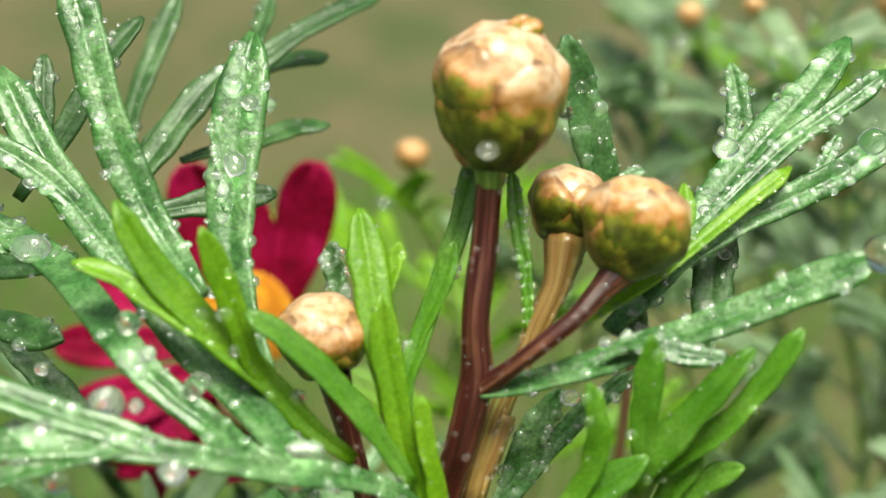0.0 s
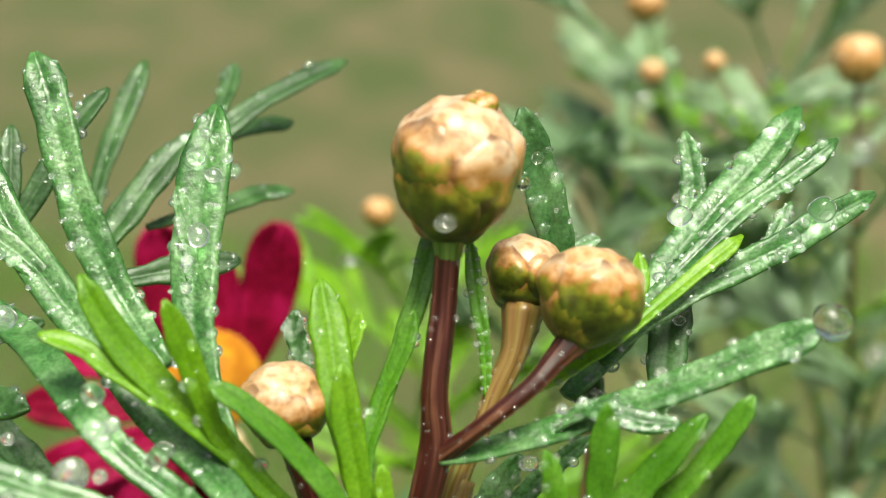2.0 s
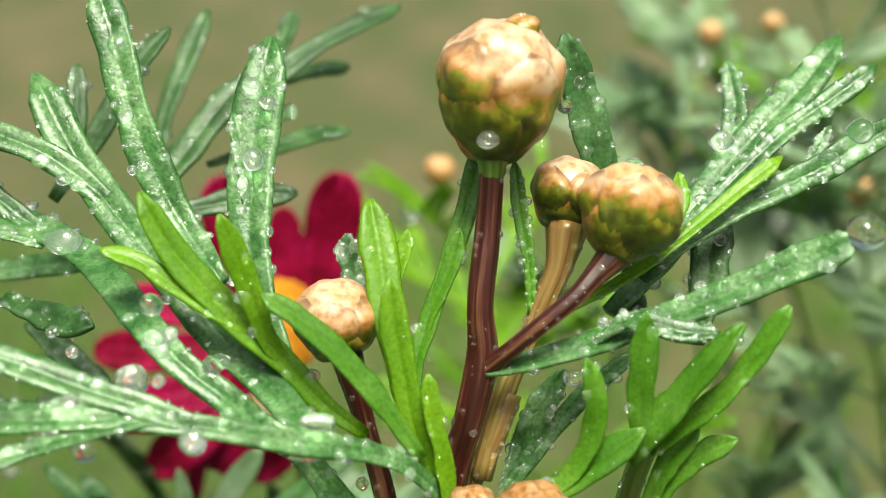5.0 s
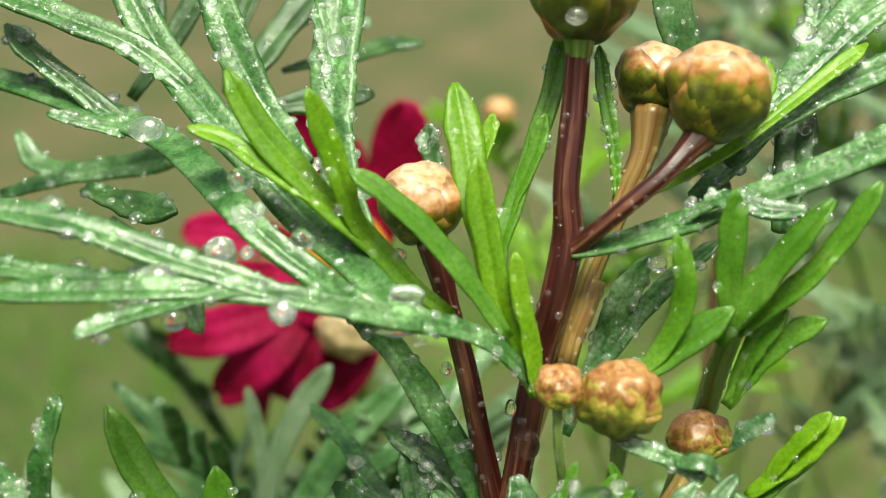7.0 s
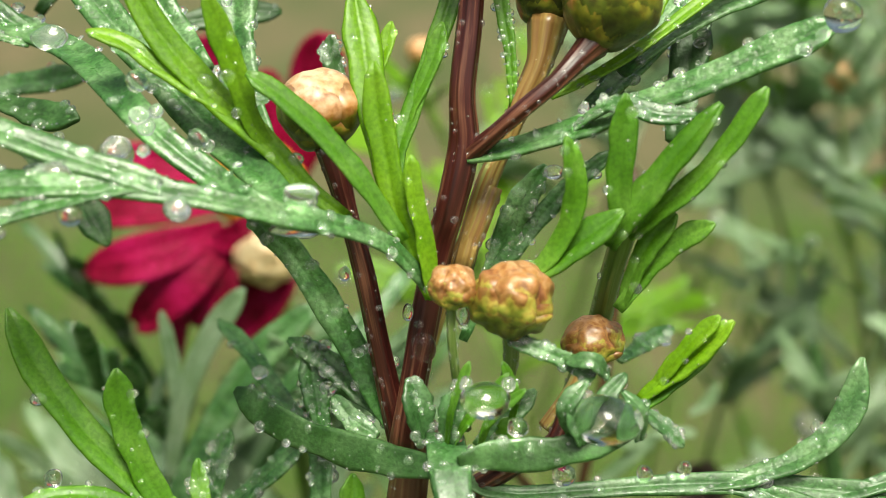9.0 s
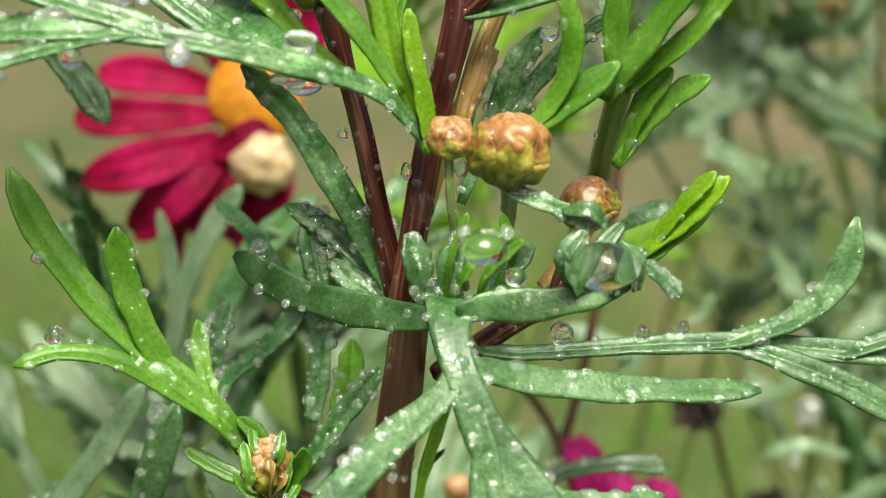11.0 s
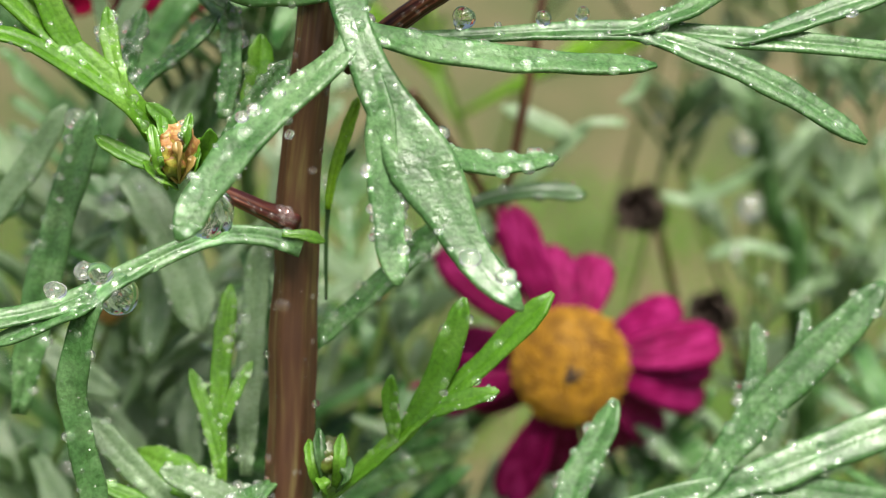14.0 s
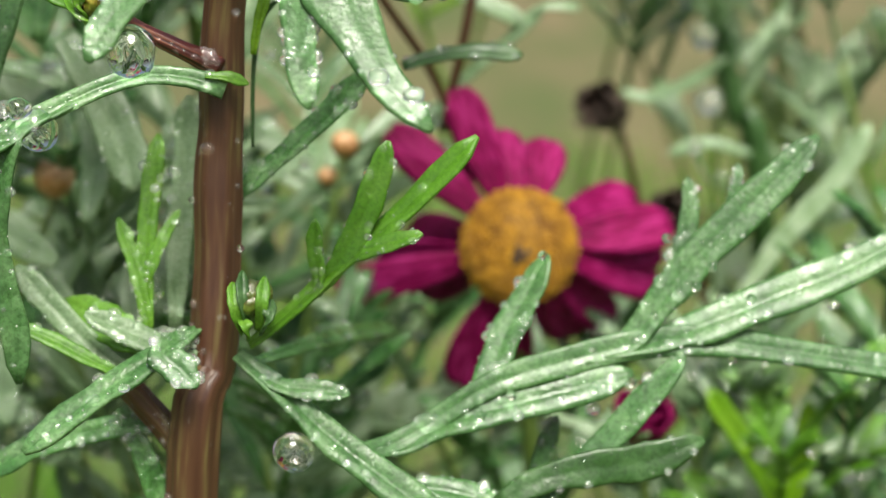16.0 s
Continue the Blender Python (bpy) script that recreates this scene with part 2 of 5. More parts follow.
def blade(pts, width, seed, face=TOWARD, steps=16, neck=0.5, dew=1.0, groove=1.0):
    """One wet leaf lobe from base to tip: thick, channelled, with uneven rolled edges and a blunt point."""
    rnd = random.Random(seed)
    path = spline([Vector(p) * MM for p in pts], steps)
    face = (Vector(face) + Vector((rnd.uniform(-0.35, 0.35), 0, rnd.uniform(-0.15, 0.15)))).normalized()
    ph, rings = rnd.uniform(0, 9), []
    wide = [w.x * MM / 2 for w in spline([(w, 0, 0) for w in width], steps)] if isinstance(width, tuple) else [width * MM / 2] * (steps + 1)
    h = max(wide)
    length = sum((b - a).length for a, b in zip(path, path[1:]))
    tip_from = 1 - min(0.45, 3 * wide[-1] / max(length, 1e-6))
    for k, p in enumerate(path):
        s = k / steps
        tan = (path[min(k + 1, steps)] - path[max(k - 1, 0)]).normalized()
        side = tan.cross(face).normalized()
        up = side.cross(tan).normalized()
        grow = neck + (1 - neck) * min(1, s / 0.4) ** 0.8
        if s > tip_from:
            q = (s - tip_from) / (1 - tip_from)
            grow *= max(0.20, (1 - q ** 2.5) ** 0.6)
        wob = 1 + 0.07 * math.sin(9 * s + ph) + 0.05 * math.sin(23 * s + 2 * ph)
        h = wide[k]
        w = h * grow * wob
        thick = min(h, 0.0014) * (0.45 + 0.55 * grow)
        twist = 0.18 * math.sin(4 * s + ph)
        ring = []
        for u, n in SECTION:
            edge = 1 + 0.05 * math.sin(31 * s + 5 * u + ph)
            n = n if n < -0.1 or abs(u) > 0.9 else 0.11 + (n - 0.11) * groove
            ring.append(p + side * (u * w * edge * math.cos(twist)) + up * (n * thick * 1.15 + u * w * math.sin(twist)))
        rings.append(ring)
        if dew and 0.04 < s < 0.98:
            for _ in range(5):
                u = rnd.choice((-1, 1)) * rnd.random() ** 0.45
                dew_sites.append((p + side * u * w + up * thick * 0.12, up, w, dew))
    return loft(rings)


leaf_seed = [0]


def leaf(plant, material, spine, width, lobes=(), face=TOWARD, steps=16, dew=1.0, neck=0.5, groove=1.0):
    """A pinnate leaf: rachis with its end lobe, and each side lobe under it."""
    leaf_seed[0] += 1
    ob = part("leaf", blade(spine, width, leaf_seed[0], face, steps, neck, dew, groove), material, plant)
    ribs = [spline(spine, 60)]
    for pts, w in lobes:
        leaf_seed[0] += 1
        first = Vector(pts[0])
        near, rib = min((((q - first).length, k), rib) for rib in ribs for k, q in enumerate(rib))
        pace = (rib[-1] - rib[0]).length / 60
        root = rib[max(0, near[1] - round(1.3 * w / pace))] - Vector(face) * 0.25
        ribs.append(spline(pts, 60))
        if near[0] < 1.3 * w and (root - first).length > 0.4 * w:
            # the lobe runs out of the rib it grows on
            pts = (tuple(root), tuple(first.lerp(rib[near[1]], 0.35))) + tuple(pts[1:])
        part("lobe", blade(pts, w, leaf_seed[0], face, steps + 4, 0.45, dew, groove), material, ob)
    return ob


def tube(pts, radii, sides=14, steps=24, ridges=0.07, seed=0):
    """A ridged stem; its texture runs along it: turns round it, and millimetres along it."""
    path = spline([Vector(p) * MM for p in pts], steps)
    rr = spline([(r, 0, 0) for r in radii], steps)
    rings, along, rnd = [], [0.0], random.Random(seed)
    ph, start = rnd.uniform(0, 6), rnd.uniform(0, 90)
    for k, p in enumerate(path):
        tan = (path[min(k + 1, steps)] - path[max(k - 1, 0)]).normalized()
        side = tan.cross(Vector((0.1, 1, 0.05))).normalized()
        fore = tan.cross(side)
        r = rr[k].x * MM * (1 + 0.03 * math.sin(p.z * 700 + ph))
        rings.append([p + (side * math.cos(a) + fore * math.sin(a)) * r * (1 + ridges * math.cos(7 * a + ph) + 0.5 * ridges * math.sin(12 * a - ph))
                      for a in (2 * math.pi * j / sides for j in range(sides))])
        along.append(along[-1] + ((path[k + 1] - p).length / MM if k < steps else 0))
    bm = loft(rings)
    uv = bm.loops.layers.uv.new("along")
    bm.verts.index_update()
    for f in bm.faces:
        cols = [v.index % sides for v in f.verts]
        wrap = max(cols) - min(cols) > 1
        for loop, c in zip(f.loops, cols):
            loop[uv].uv = ((c + sides if wrap and c == 0 else c) / sides, start + along[loop.vert.index // sides])
    return bm


def stem(plant, material, pts, radii, name="stem", label="", steps=24):
    leaf_seed[0] += 1
    if plant.name == "daisy_plant" and (Vector(pts[0]) - Vector(pts[-1])).length > 5:
        rnd, path, thick = random.Random(leaf_seed[0]), spline([Vector(p) * MM for p in pts], 60), spline([(r, 0, 0) for r in radii], 60)
        for p, wide in zip(path, thick):
            r = wide.x * MM
            for _ in range(3):
                a = rnd.choice((-1, 1)) * rnd.uniform(0.3, 1.5)
                out = Vector((math.sin(a), -math.cos(a), 0))
                dew_sites.append((p + out * r, out, r * 0.5, 0.45))
    return part(name, tube(pts, radii, 36, steps, 0.05, leaf_seed[0]), material, plant, label)


SMALL_WHORLS = ((5, -0.97, -0.15, 0.74, 0.20), (6, -0.80, 0.48, 0.60, 0.17), (5, -0.40, 0.92, 0.66, 0.12))
WHORLS = ((5, -0.98, -0.42, 0.80, 0.07), (5, -0.86, 0.22, 0.80, 0.10), (5, -0.45, 0.80, 0.78, 0.11))


def bud(plant, material, at, r, tall=1.1, lean=(0, 0), seed=1, label="", bracts=True, name="bud", lumps=0.03, taper=0.10, whorls=WHORLS):
    """A flower bud: rounded body with whorls of overlapping bracts, each a swollen shell with a rounded tip."""
    rnd = random.Random(seed)
    rings, steps, sides = [], 18, 28

    def prof(z):
        return math.sqrt(max(0.0, 1 - abs(z) ** 2.2)) * (1 + taper * z) * 0.95

    def swell(v):
        return v * (1 + lumps * noise.noise(v * 2.2 + Vector((seed, 0, 0))))

    for k in range(steps + 1):
        z = -math.cos(math.pi * k / steps) * 0.985
        q = prof(z)
        rings.append([swell(Vector((q * math.cos(a), q * math.sin(a), z * tall))) for a in (2 * math.pi * j / sides for j in range(sides))])
    bm = loft(rings)
    uv = bm.loops.layers.uv.new("rim")
    for f in bm.faces:
        for loop in f.loops:
            loop[uv].uv = (0.0, 0.70)
    body = part(name, bm, material, plant, label)
    body.matrix_basis = Matrix.Translation(Vector(at) * MM) @ pose(0, 0, 0, lean[0], lean[1], rnd.uniform(0, 360)) @ Matrix.Scale(r * MM, 4)
    if not bracts:
        return body
    for whorl, (count, low, high, wide, proud) in enumerate(whorls):
        for j in range(count):
            a0 = 2 * math.pi * (j + 0.5 * whorl + rnd.uniform(-0.14, 0.14)) / count
            top, skew, lift = high + rnd.uniform(-0.12, 0.08), rnd.uniform(-0.15, 0.15), proud * rnd.uniform(0.75, 1.25)
            bm, grid, nz, nu = bmesh.new(), [], 14, 10
            for iz in range(nz + 1):
                s = iz / nz
                z = low + (top - low) * s
                spread = wide * (0.62 + 0.38 * math.sin(math.pi / 2 * min(1, s / 0.55)))
                if s > 0.55:
                    spread *= math.sqrt(max(0.02, 1 - ((s - 0.55) / 0.46) ** 2))
                row = []
                for iu in range(nu + 1):
                    u = 2 * iu / nu - 1
                    rim = (1 - abs(u) ** 7) * (1 - s ** 9)
                    rad = max(prof(max(-0.97, min(0.97, z))), 0.12) * (0.985 + (0.02 + lift) * rim * (0.35 + 0.65 * math.sin(math.pi * min(1.0, 0.18 + 0.62 * s))))
                    a = a0 + u * spread / max(0.55, prof(max(-0.97, min(0.97, z)))) ** 0.6 + skew * s * s
                    row.append(bm.verts.new(swell(Vector((rad * math.cos(a), rad * math.sin(a), tall * (z - 0.04 * u * u * s))))))
                grid.append(row)
            uv = bm.loops.layers.uv.new("rim")
            for iz, (x, y) in enumerate(zip(grid, grid[1:])):
                for i in range(nu):
                    f = bm.faces.new((x[i], x[i + 1], y[i + 1], y[i]))
                    for loop, (du, dz) in zip(f.loops, ((0, 0), (1, 0), (1, 1), (0, 1))):
                        loop[uv].uv = (abs(2 * (i + du) / nu - 1), (iz + dz) / nz)
            part("bract", bm, material, body)
    return body


def petal_mesh(length, width, cup, curl, rnd, notch=True):
    rings, steps, n = [], 12, 9
    ph = rnd.uniform(0, 6)
    for k in range(steps + 1):
        s = k / steps
        w = width / 2 * (0.35 + 0.65 * math.sin(min(1, s * 1.5) * math.pi / 2)) * max(0.12, (1 - max(0, (s - 0.72) / 0.28) ** 2.4)) ** 0.6
        top, low = [], []
        for i in range(n):
            u = 2 * i / (n - 1) - 1
            groove = 0.035 * width * math.cos(3 * math.pi * u)
            y = length * s - (0.05 * length * (0.5 + 0.5 * math.cos(3 * math.pi * u)) * (s ** 6) if notch else 0)
            z = cup * width * u * u + curl * length * s * s + groove + 0.02 * length * math.sin(3 * s + ph)
            top.append(Vector((u * w, y, z)) * MM)
            low.append(Vector((u * w * 0.97, y, z - 0.16)) * MM)
        rings.append(top + low[::-1])
    return loft(rings)


def flower(plant, material, disc_material, at, normal, disc_r, petals, width, seed=1, label="", spin=0.0, domed=0.5):
    """A daisy head: a dome of florets and one mesh for each ray petal. petals: (angle, length, pitch, curl)."""
    rnd = random.Random(seed)
    turn = Vector(normal).to_track_quat("Z", "Y").to_matrix().to_4x4()
    bm = bmesh.new()
    bmesh.ops.create_uvsphere(bm, u_segments=24, v_segments=12, radius=disc_r * MM, matrix=Matrix.Diagonal((1, 1, domed, 1)))
    head = part("flower", bm, disc_material, plant, label)
    head.matrix_basis = Matrix.Translation(Vector(at) * MM) @ turn
    bm = bmesh.new()
    for k in range(420):
        rad = math.sqrt((k + 0.5) / 420)
        a = 2.39996 * k
        z = domed * math.sqrt(max(0, 1 - rad * rad * 0.98))
        c = Vector((rad * math.cos(a), rad * math.sin(a), z)) * disc_r * MM
        s = disc_r * MM * (0.034 + 0.022 * rad) * rnd.uniform(0.8, 1.2)
        bmesh.ops.create_icosphere(bm, subdivisions=1, radius=s, matrix=Matrix.Translation(c))
    part("floret_mass", bm, disc_material, head, "", "stuff")
    for k, (angle, length, pitch, curl) in enumerate(petals):
        ob = part("petal", petal_mesh(length, width * rnd.uniform(0.88, 1.1), rnd.uniform(-0.06, 0.10), curl, rnd), material, head)
        ob.matrix_basis = (pose(0, 0, 0, 0, 0, angle - 90 + spin) @ Matrix.Translation((0, disc_r * 0.72 * MM, (0.05 + 0.12 * (k % 2)) * MM * 2)) @ pose(0, 0, 0, pitch, rnd.uniform(-12, 12), 0))
    return head


def spine_petal(head, material, pts, width, seed, face=(0, -0.85, 0.5), cup=0.10):
    """A ray petal along a bent spine, with two shallow grooves and a blunt tip; points in the plan."""
    rnd, rings, steps, n = random.Random(seed), [], 16, 11
    path, ph = spline([Vector(p) * MM for p in pts], steps), rnd.uniform(0, 6)
    for k, p in enumerate(path):
        s = k / steps
        tan = (path[min(k + 1, steps)] - path[max(k - 1, 0)]).normalized()
        side = tan.cross(Vector(face)).normalized()
        up = side.cross(tan).normalized()
        w = width * MM / 2 * (0.42 + 0.58 * math.sin(min(1, s * 1.7) * math.pi / 2)) * math.sqrt(max(0.03, 1 - max(0, (s - 0.68) / 0.33) ** 2.2)) * (1 + 0.05 * math.sin(6 * s + ph))
        top, low = [], []
        for i in range(n):
            u = 2 * i / (n - 1) - 1
            lift = width * MM * (cup * u * u + 0.028 * math.cos(3 * math.pi * u) + 0.03 * math.sin(5 * s + 2 * u + ph))
            q = p + side * (u * w) + up * lift - tan * (0.05 * width * MM * (0.5 + 0.5 * math.cos(3 * math.pi * u)) * s ** 6)
            top.append(q)
            low.append(q - up * 0.16 * MM - side * (0.03 * u * w))
        rings.append(top + low[::-1])
    ob = part("petal", loft(rings), material, head)
    ob.matrix_parent_inverse = head.matrix_basis.inverted()
    return ob


drop_count = [0]


def drop(at, r, squash=1.0, flat=1.0, label="clear round raindrop clinging to a wet leaf"):
    """A raindrop; flat below one: a dome lying on the face of a leaf."""
    drop_count[0] += 1
    bm = bmesh.new()
    bmesh.ops.create_icosphere(bm, subdivisions=3, radius=r * MM)
    rnd = random.Random(drop_count[0])
    a, b = rnd.uniform(0, 6), rnd.uniform(0, 6)
    for v in bm.verts:
        k = v.co.normalized()
        v.co *= 1 + 0.05 * math.sin(2 * k.x + 3 * k.z + a) + 0.03 * math.sin(4 * k.z - 3 * k.x + b)
        v.co.y *= min(1.0, 1.5 * flat)
        v.co.z *= squash
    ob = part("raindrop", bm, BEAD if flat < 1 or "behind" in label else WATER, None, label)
    ob.matrix_basis = Matrix.Translation(Vector(at) * MM) @ pose(0, 0, 0, -30 if flat < 1 else 0, 0, 0)
    ob.visible_shadow = False
    return tagged(ob, category="raindrop", group="raindrops on the daisy")


def scatter_dew(per, seed=3, name="dew"):
    """Fine rain beads over all the leaves that stand near, larger ones on the shoots behind."""
    rnd = random.Random(seed)
    bm = bmesh.new()
    verts, faces = [], []
    bmesh.ops.create_icosphere(bm, subdivisions=2, radius=1)
    unit = [v.co.copy() for v in bm.verts]
    tris = [[v.index for v in f.verts] for f in bm.faces]
    bm.free()
    for p, r in far_sites:
        base = len(verts)
        verts += [p + u * r * MM for u in unit]
        faces += [[base + i for i in t] for t in tris]
    for p, up, w, dew in dew_sites:
        if rnd.random() > per * dew:
            continue
        r = min(w * 0.6, MM * (0.075 + 0.46 * rnd.random() ** 4))
        base = len(verts)
        c = p + up * r * 0.12 + Vector((rnd.uniform(-1, 1), 0, rnd.uniform(-1, 1))) * 0.05 * MM
        q = up.to_track_quat("Z", "Y")
        long, high = rnd.uniform(0.85, 1.35), rnd.uniform(0.45, 0.75)
        verts += [c + q @ Vector((u.x * r * long, u.y * r, u.z * r * high)) for u in unit]
        faces += [[base + i for i in t] for t in tris]
    me = bpy.data.meshes.new(name)
    me.from_pydata(verts, [], faces)
    me.polygons.foreach_set("use_smooth", [True] * len(faces))
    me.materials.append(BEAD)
    ob = new(name, me)
    ob.visible_shadow = False
    return tagged(ob, "tiny clear rain beads scattered over the wet leaves", "dew", kind="stuff")


far_sites = []


def back_leaf(at, way, length, width, rnd, material, parent, pairs=3):
    """A whole pinnate leaf as one mesh, for shoots that stand further back."""
    side = way.cross(Vector((0, 0, 1))).normalized()
    tip = at + way * length + Vector((0, 0, -0.12 * length))
    mid = at + way * length * 0.5 + Vector((0, 0, 0.05 * length))
    bm = blade([at, mid, tip], width, rnd.random(), steps=8, dew=0.0, face=Vector((0, -0.5, 0.8)))
    for k in range(pairs):
        s = 0.35 + 0.5 * k / pairs
        base = at.lerp(mid, s * 2) if s < 0.5 else mid.lerp(tip, s * 2 - 1)
        for sgn in (-1, 1):
            reach = length * rnd.uniform(0.32, 0.5)
            end = base + (way * 0.75 + side * sgn * 0.65 + Vector((0, 0, rnd.uniform(-0.1, 0.3)))).normalized() * reach
            if rnd.random() < 0.5:
                far_sites.append((end.lerp(base, rnd.random() * 0.7) * MM, rnd.uniform(0.35, 1.3)))
            one = blade([base, base.lerp(end, 0.5) + Vector((0, 0, 0.6)), end], width * 0.85, rnd.random(), steps=7, dew=0.0, neck=0.7, face=Vector((0, -0.5, 0.8)))
            me = bpy.data.meshes.new("tmp")
            one.to_mesh(me)
            one.free()
            bm.from_mesh(me)
            bpy.data.meshes.remove(me)
    return part("leaf", bm, material, parent)


def back_shoot(top, seed, label, material=None, head="", leaves=12, size=1.0, tilt=(0, 0), head_r=3.2, red=False, reach=0.38):
    """A leafy daisy shoot rooted in the ground; top is where its stem ends."""
    rnd = random.Random(seed)
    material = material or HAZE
    top = Vector(top)
    foot = Vector((top.x + tilt[0] * 40 + rnd.uniform(-120, 120), top.y + tilt[1] * 40 + rnd.uniform(0, 45), -4))
    ob = thing("daisy_shoot", label, "daisy shoot", "daisy shoots behind", foot * MM)
    pts = [foot, foot.lerp(top, 0.55) + Vector((rnd.uniform(-6, 6), rnd.uniform(-6, 6), 0)), foot.lerp(top, 0.8) + Vector((tilt[0] * 4, tilt[1] * 4, 0)), top]
    inv = Matrix.Translation(-foot * MM)
    kids = [stem(ob, BROWN_STEM if red else GREEN_STEM, pts, (1.2, 0.7, 0.42, 0.34))]
    line, leaves = spline(pts, 60), round(leaves * 1.25)
    for k in range(leaves):
        s = 1 - (0.04 + reach * (k + 0.4) / leaves if head else reach * k / leaves)
        at = line[max(0, int(s * 60))]
        a = k * 2.4 + rnd.uniform(-0.4, 0.4) + seed
        rise = rnd.uniform(0.35, 0.9) + (0.8 if k < 3 and not head else 0)
        way = Vector((math.cos(a), math.sin(a), rise)).normalized()
        kids.append(back_leaf(at, way, size * rnd.uniform(20, 32), size * rnd.uniform(1.6, 2.3), rnd, material, ob, 4))
    if head:
        kids.append(bud(ob, PEACH_BUD if head == "peach" else GREEN_BUD if head == "green" else BUD, top + Vector((0, 0, head_r * 0.9)), head_r, 0.95, (rnd.uniform(-8, 14), rnd.uniform(-10, 10)), seed, "", False))
    for kid in kids:
        kid.matrix_parent_inverse = inv
    return ob

# ---- the daisy in front: one plant with its stems, leaves and buds ----
main = thing("daisy_plant", "upright wet daisy plant with closed peach buds and narrow lobed leaves", "plant", at=(0, 0, 0))
stem(main, RED_STEM, ((0.5, 3.7, 312.8), (0.2, 3.1, 308.4), (-0.3, 1.9, 303.7), (-0.2, 1.6, 300.1), (-1.1, 1.0, 295.9), (-1.9, 1.3, 292.9), (-3.3, 0.4, 285.3), (-4.1, 0.2, 280.1), (-3.6, 1.3, 280.6)), (0.82, 0.83, 0.86, 1.04, 0.94, 0.98, 0.95, 1.04, 1.13), 'stem', 'dark red ridged flower stem', 48)
stem(main, BROWN_STEM, ((-3.4, 1.5, 281.3), (-4.2, 0.8, 274.3), (-5.3, 0.8, 266.1), (-5.6, 0.2, 259.5), (-5.9, -0.1, 256.0), (-6.1, -1.4, 248.7), (-6.6, -2.6, 242.1), (-8.3, -4.0, 232.4), (-12.5, -0.7, 170.0), (-16.5, 4.3, 80.0), (-18.5, 6.3, -4.0)), (1.3, 1.38, 1.5, 1.6, 1.68, 1.7, 1.75, 1.85, 2.1, 2.4, 2.8), 'stem', 'thick brown-green lower stem', 48)
stem(main, RED_STEM, ((-0.1, 1.4, 299.3), (1.7, 0.3, 301.1), (3.7, -0.3, 303.0), (5.7, 0.1, 304.6), (7.2, 1.0, 306.0), (8.3, 1.7, 307.0)), (0.75, 0.58, 0.58, 0.58, 0.75, 1.09), 'stem', 'red side stem')
stem(main, OCHRE_STEM, ((-0.3, 2.0, 291.6), (1.2, 3.3, 296.8), (2.8, 3.7, 300.5), (3.8, 4.3, 302.9), (4.9, 4.9, 305.3), (5.5, 6.1, 307.9)), (0.78, 0.71, 0.64, 0.78, 0.85, 1.42), 'stem', 'ochre and green side stem')
stem(main, OCHRE_STEM, ((-3.4, 2.3, 284.3), (-1.3, 2.8, 290.5), (0.4, 2.6, 293.8), (1.7, 3.4, 297.1)), (0.77, 0.77, 0.77, 0.77), 'stem', '')
stem(main, RED_STEM, ((-9.0, 2.1, 300.1), (-7.9, 1.5, 295.8), (-6.8, 1.0, 291.7), (-5.9, 0.9, 287.1), (-5.1, 0.9, 283.1), (-4.3, 1.0, 279.4)), (1.03, 0.70, 0.70, 0.75, 0.81, 0.93), 'stem', 'dark red side stem', 48)
stem(main, RED_STEM, ((-5.6, -0.3, 263.6), (-7.4, -1.1, 264.6), (-8.9, -1.4, 265.4), (-10.8, -1.7, 266.4), (-12.5, -2.0, 267.3)), (1.02, 0.71, 0.63, 0.55, 0.79), 'stem', 'short red side stem')
stem(main, BROWN_STEM, ((-8.7, -3.3, 235.3), (-10.5, -3.2, 237.7), (-12.4, -3.6, 240.3), (-13.0, -4.2, 241.8)), (1.07, 1.02, 0.96, 0.91), 'stem', '')
stem(main, RED_STEM, ((-1.8, 0.9, 274.7), (1.3, -0.5, 277.4), (3.6, -1.1, 279.1), (5.9, -1.7, 280.7), (7.0, -0.7, 282.9)), (0.77, 0.75, 0.73, 0.71, 0.69), 'stem', 'red side stem')
stem(main, GREEN_STEM, ((0.5, 3.6, 311.9), (0.5, 3.5, 312.5), (0.5, 3.6, 313.4)), (0.81, 0.88, 1.13), 'stem', '')
bud(main, BUD, (0.9, 4.3, 316.9), 3.80, 1.26, (8, -3), 4, 'round peach-tipped olive bud, wet', True, lumps=0.10, taper=0.28)
bud(main, BUD, (2.3, 4.7, 321.1), 1.37, 0.6, (0, 12), 5, '', False, name='bract')
bud(main, BUD, (9.3, 2.4, 309.5), 3.18, 1.02, (15, 10), 7, 'round peach and green bud, wet', True, lumps=0.10, taper=0.17)
bud(main, BUD, (5.6, 7.0, 309.7), 2.46, 1.05, (8, -10), 11, '', True, lumps=0.10, taper=0.17)
bud(main, BUD, (-9.7, 2.8, 302.3), 2.72, 1.02, (10, 4), 15, '', True, lumps=0.10, taper=0.17)
bud(main, SMALL_BUD, (-0.9, -4.5, 292.2), 1.41, 1, (15, -10), 21, '', True, lumps=0.18, whorls=SMALL_WHORLS)
bud(main, SMALL_BUD, (2.9, -4.2, 291.3), 2.44, 1, (15, 6), 25, 'small brown-orange bud among leaves', True, lumps=0.18, whorls=SMALL_WHORLS)
bud(main, SMALL_BUD, (8.6, 1.8, 286.6), 1.89, 0.95, (5, 10), 29, '', True, lumps=0.18, whorls=SMALL_WHORLS)
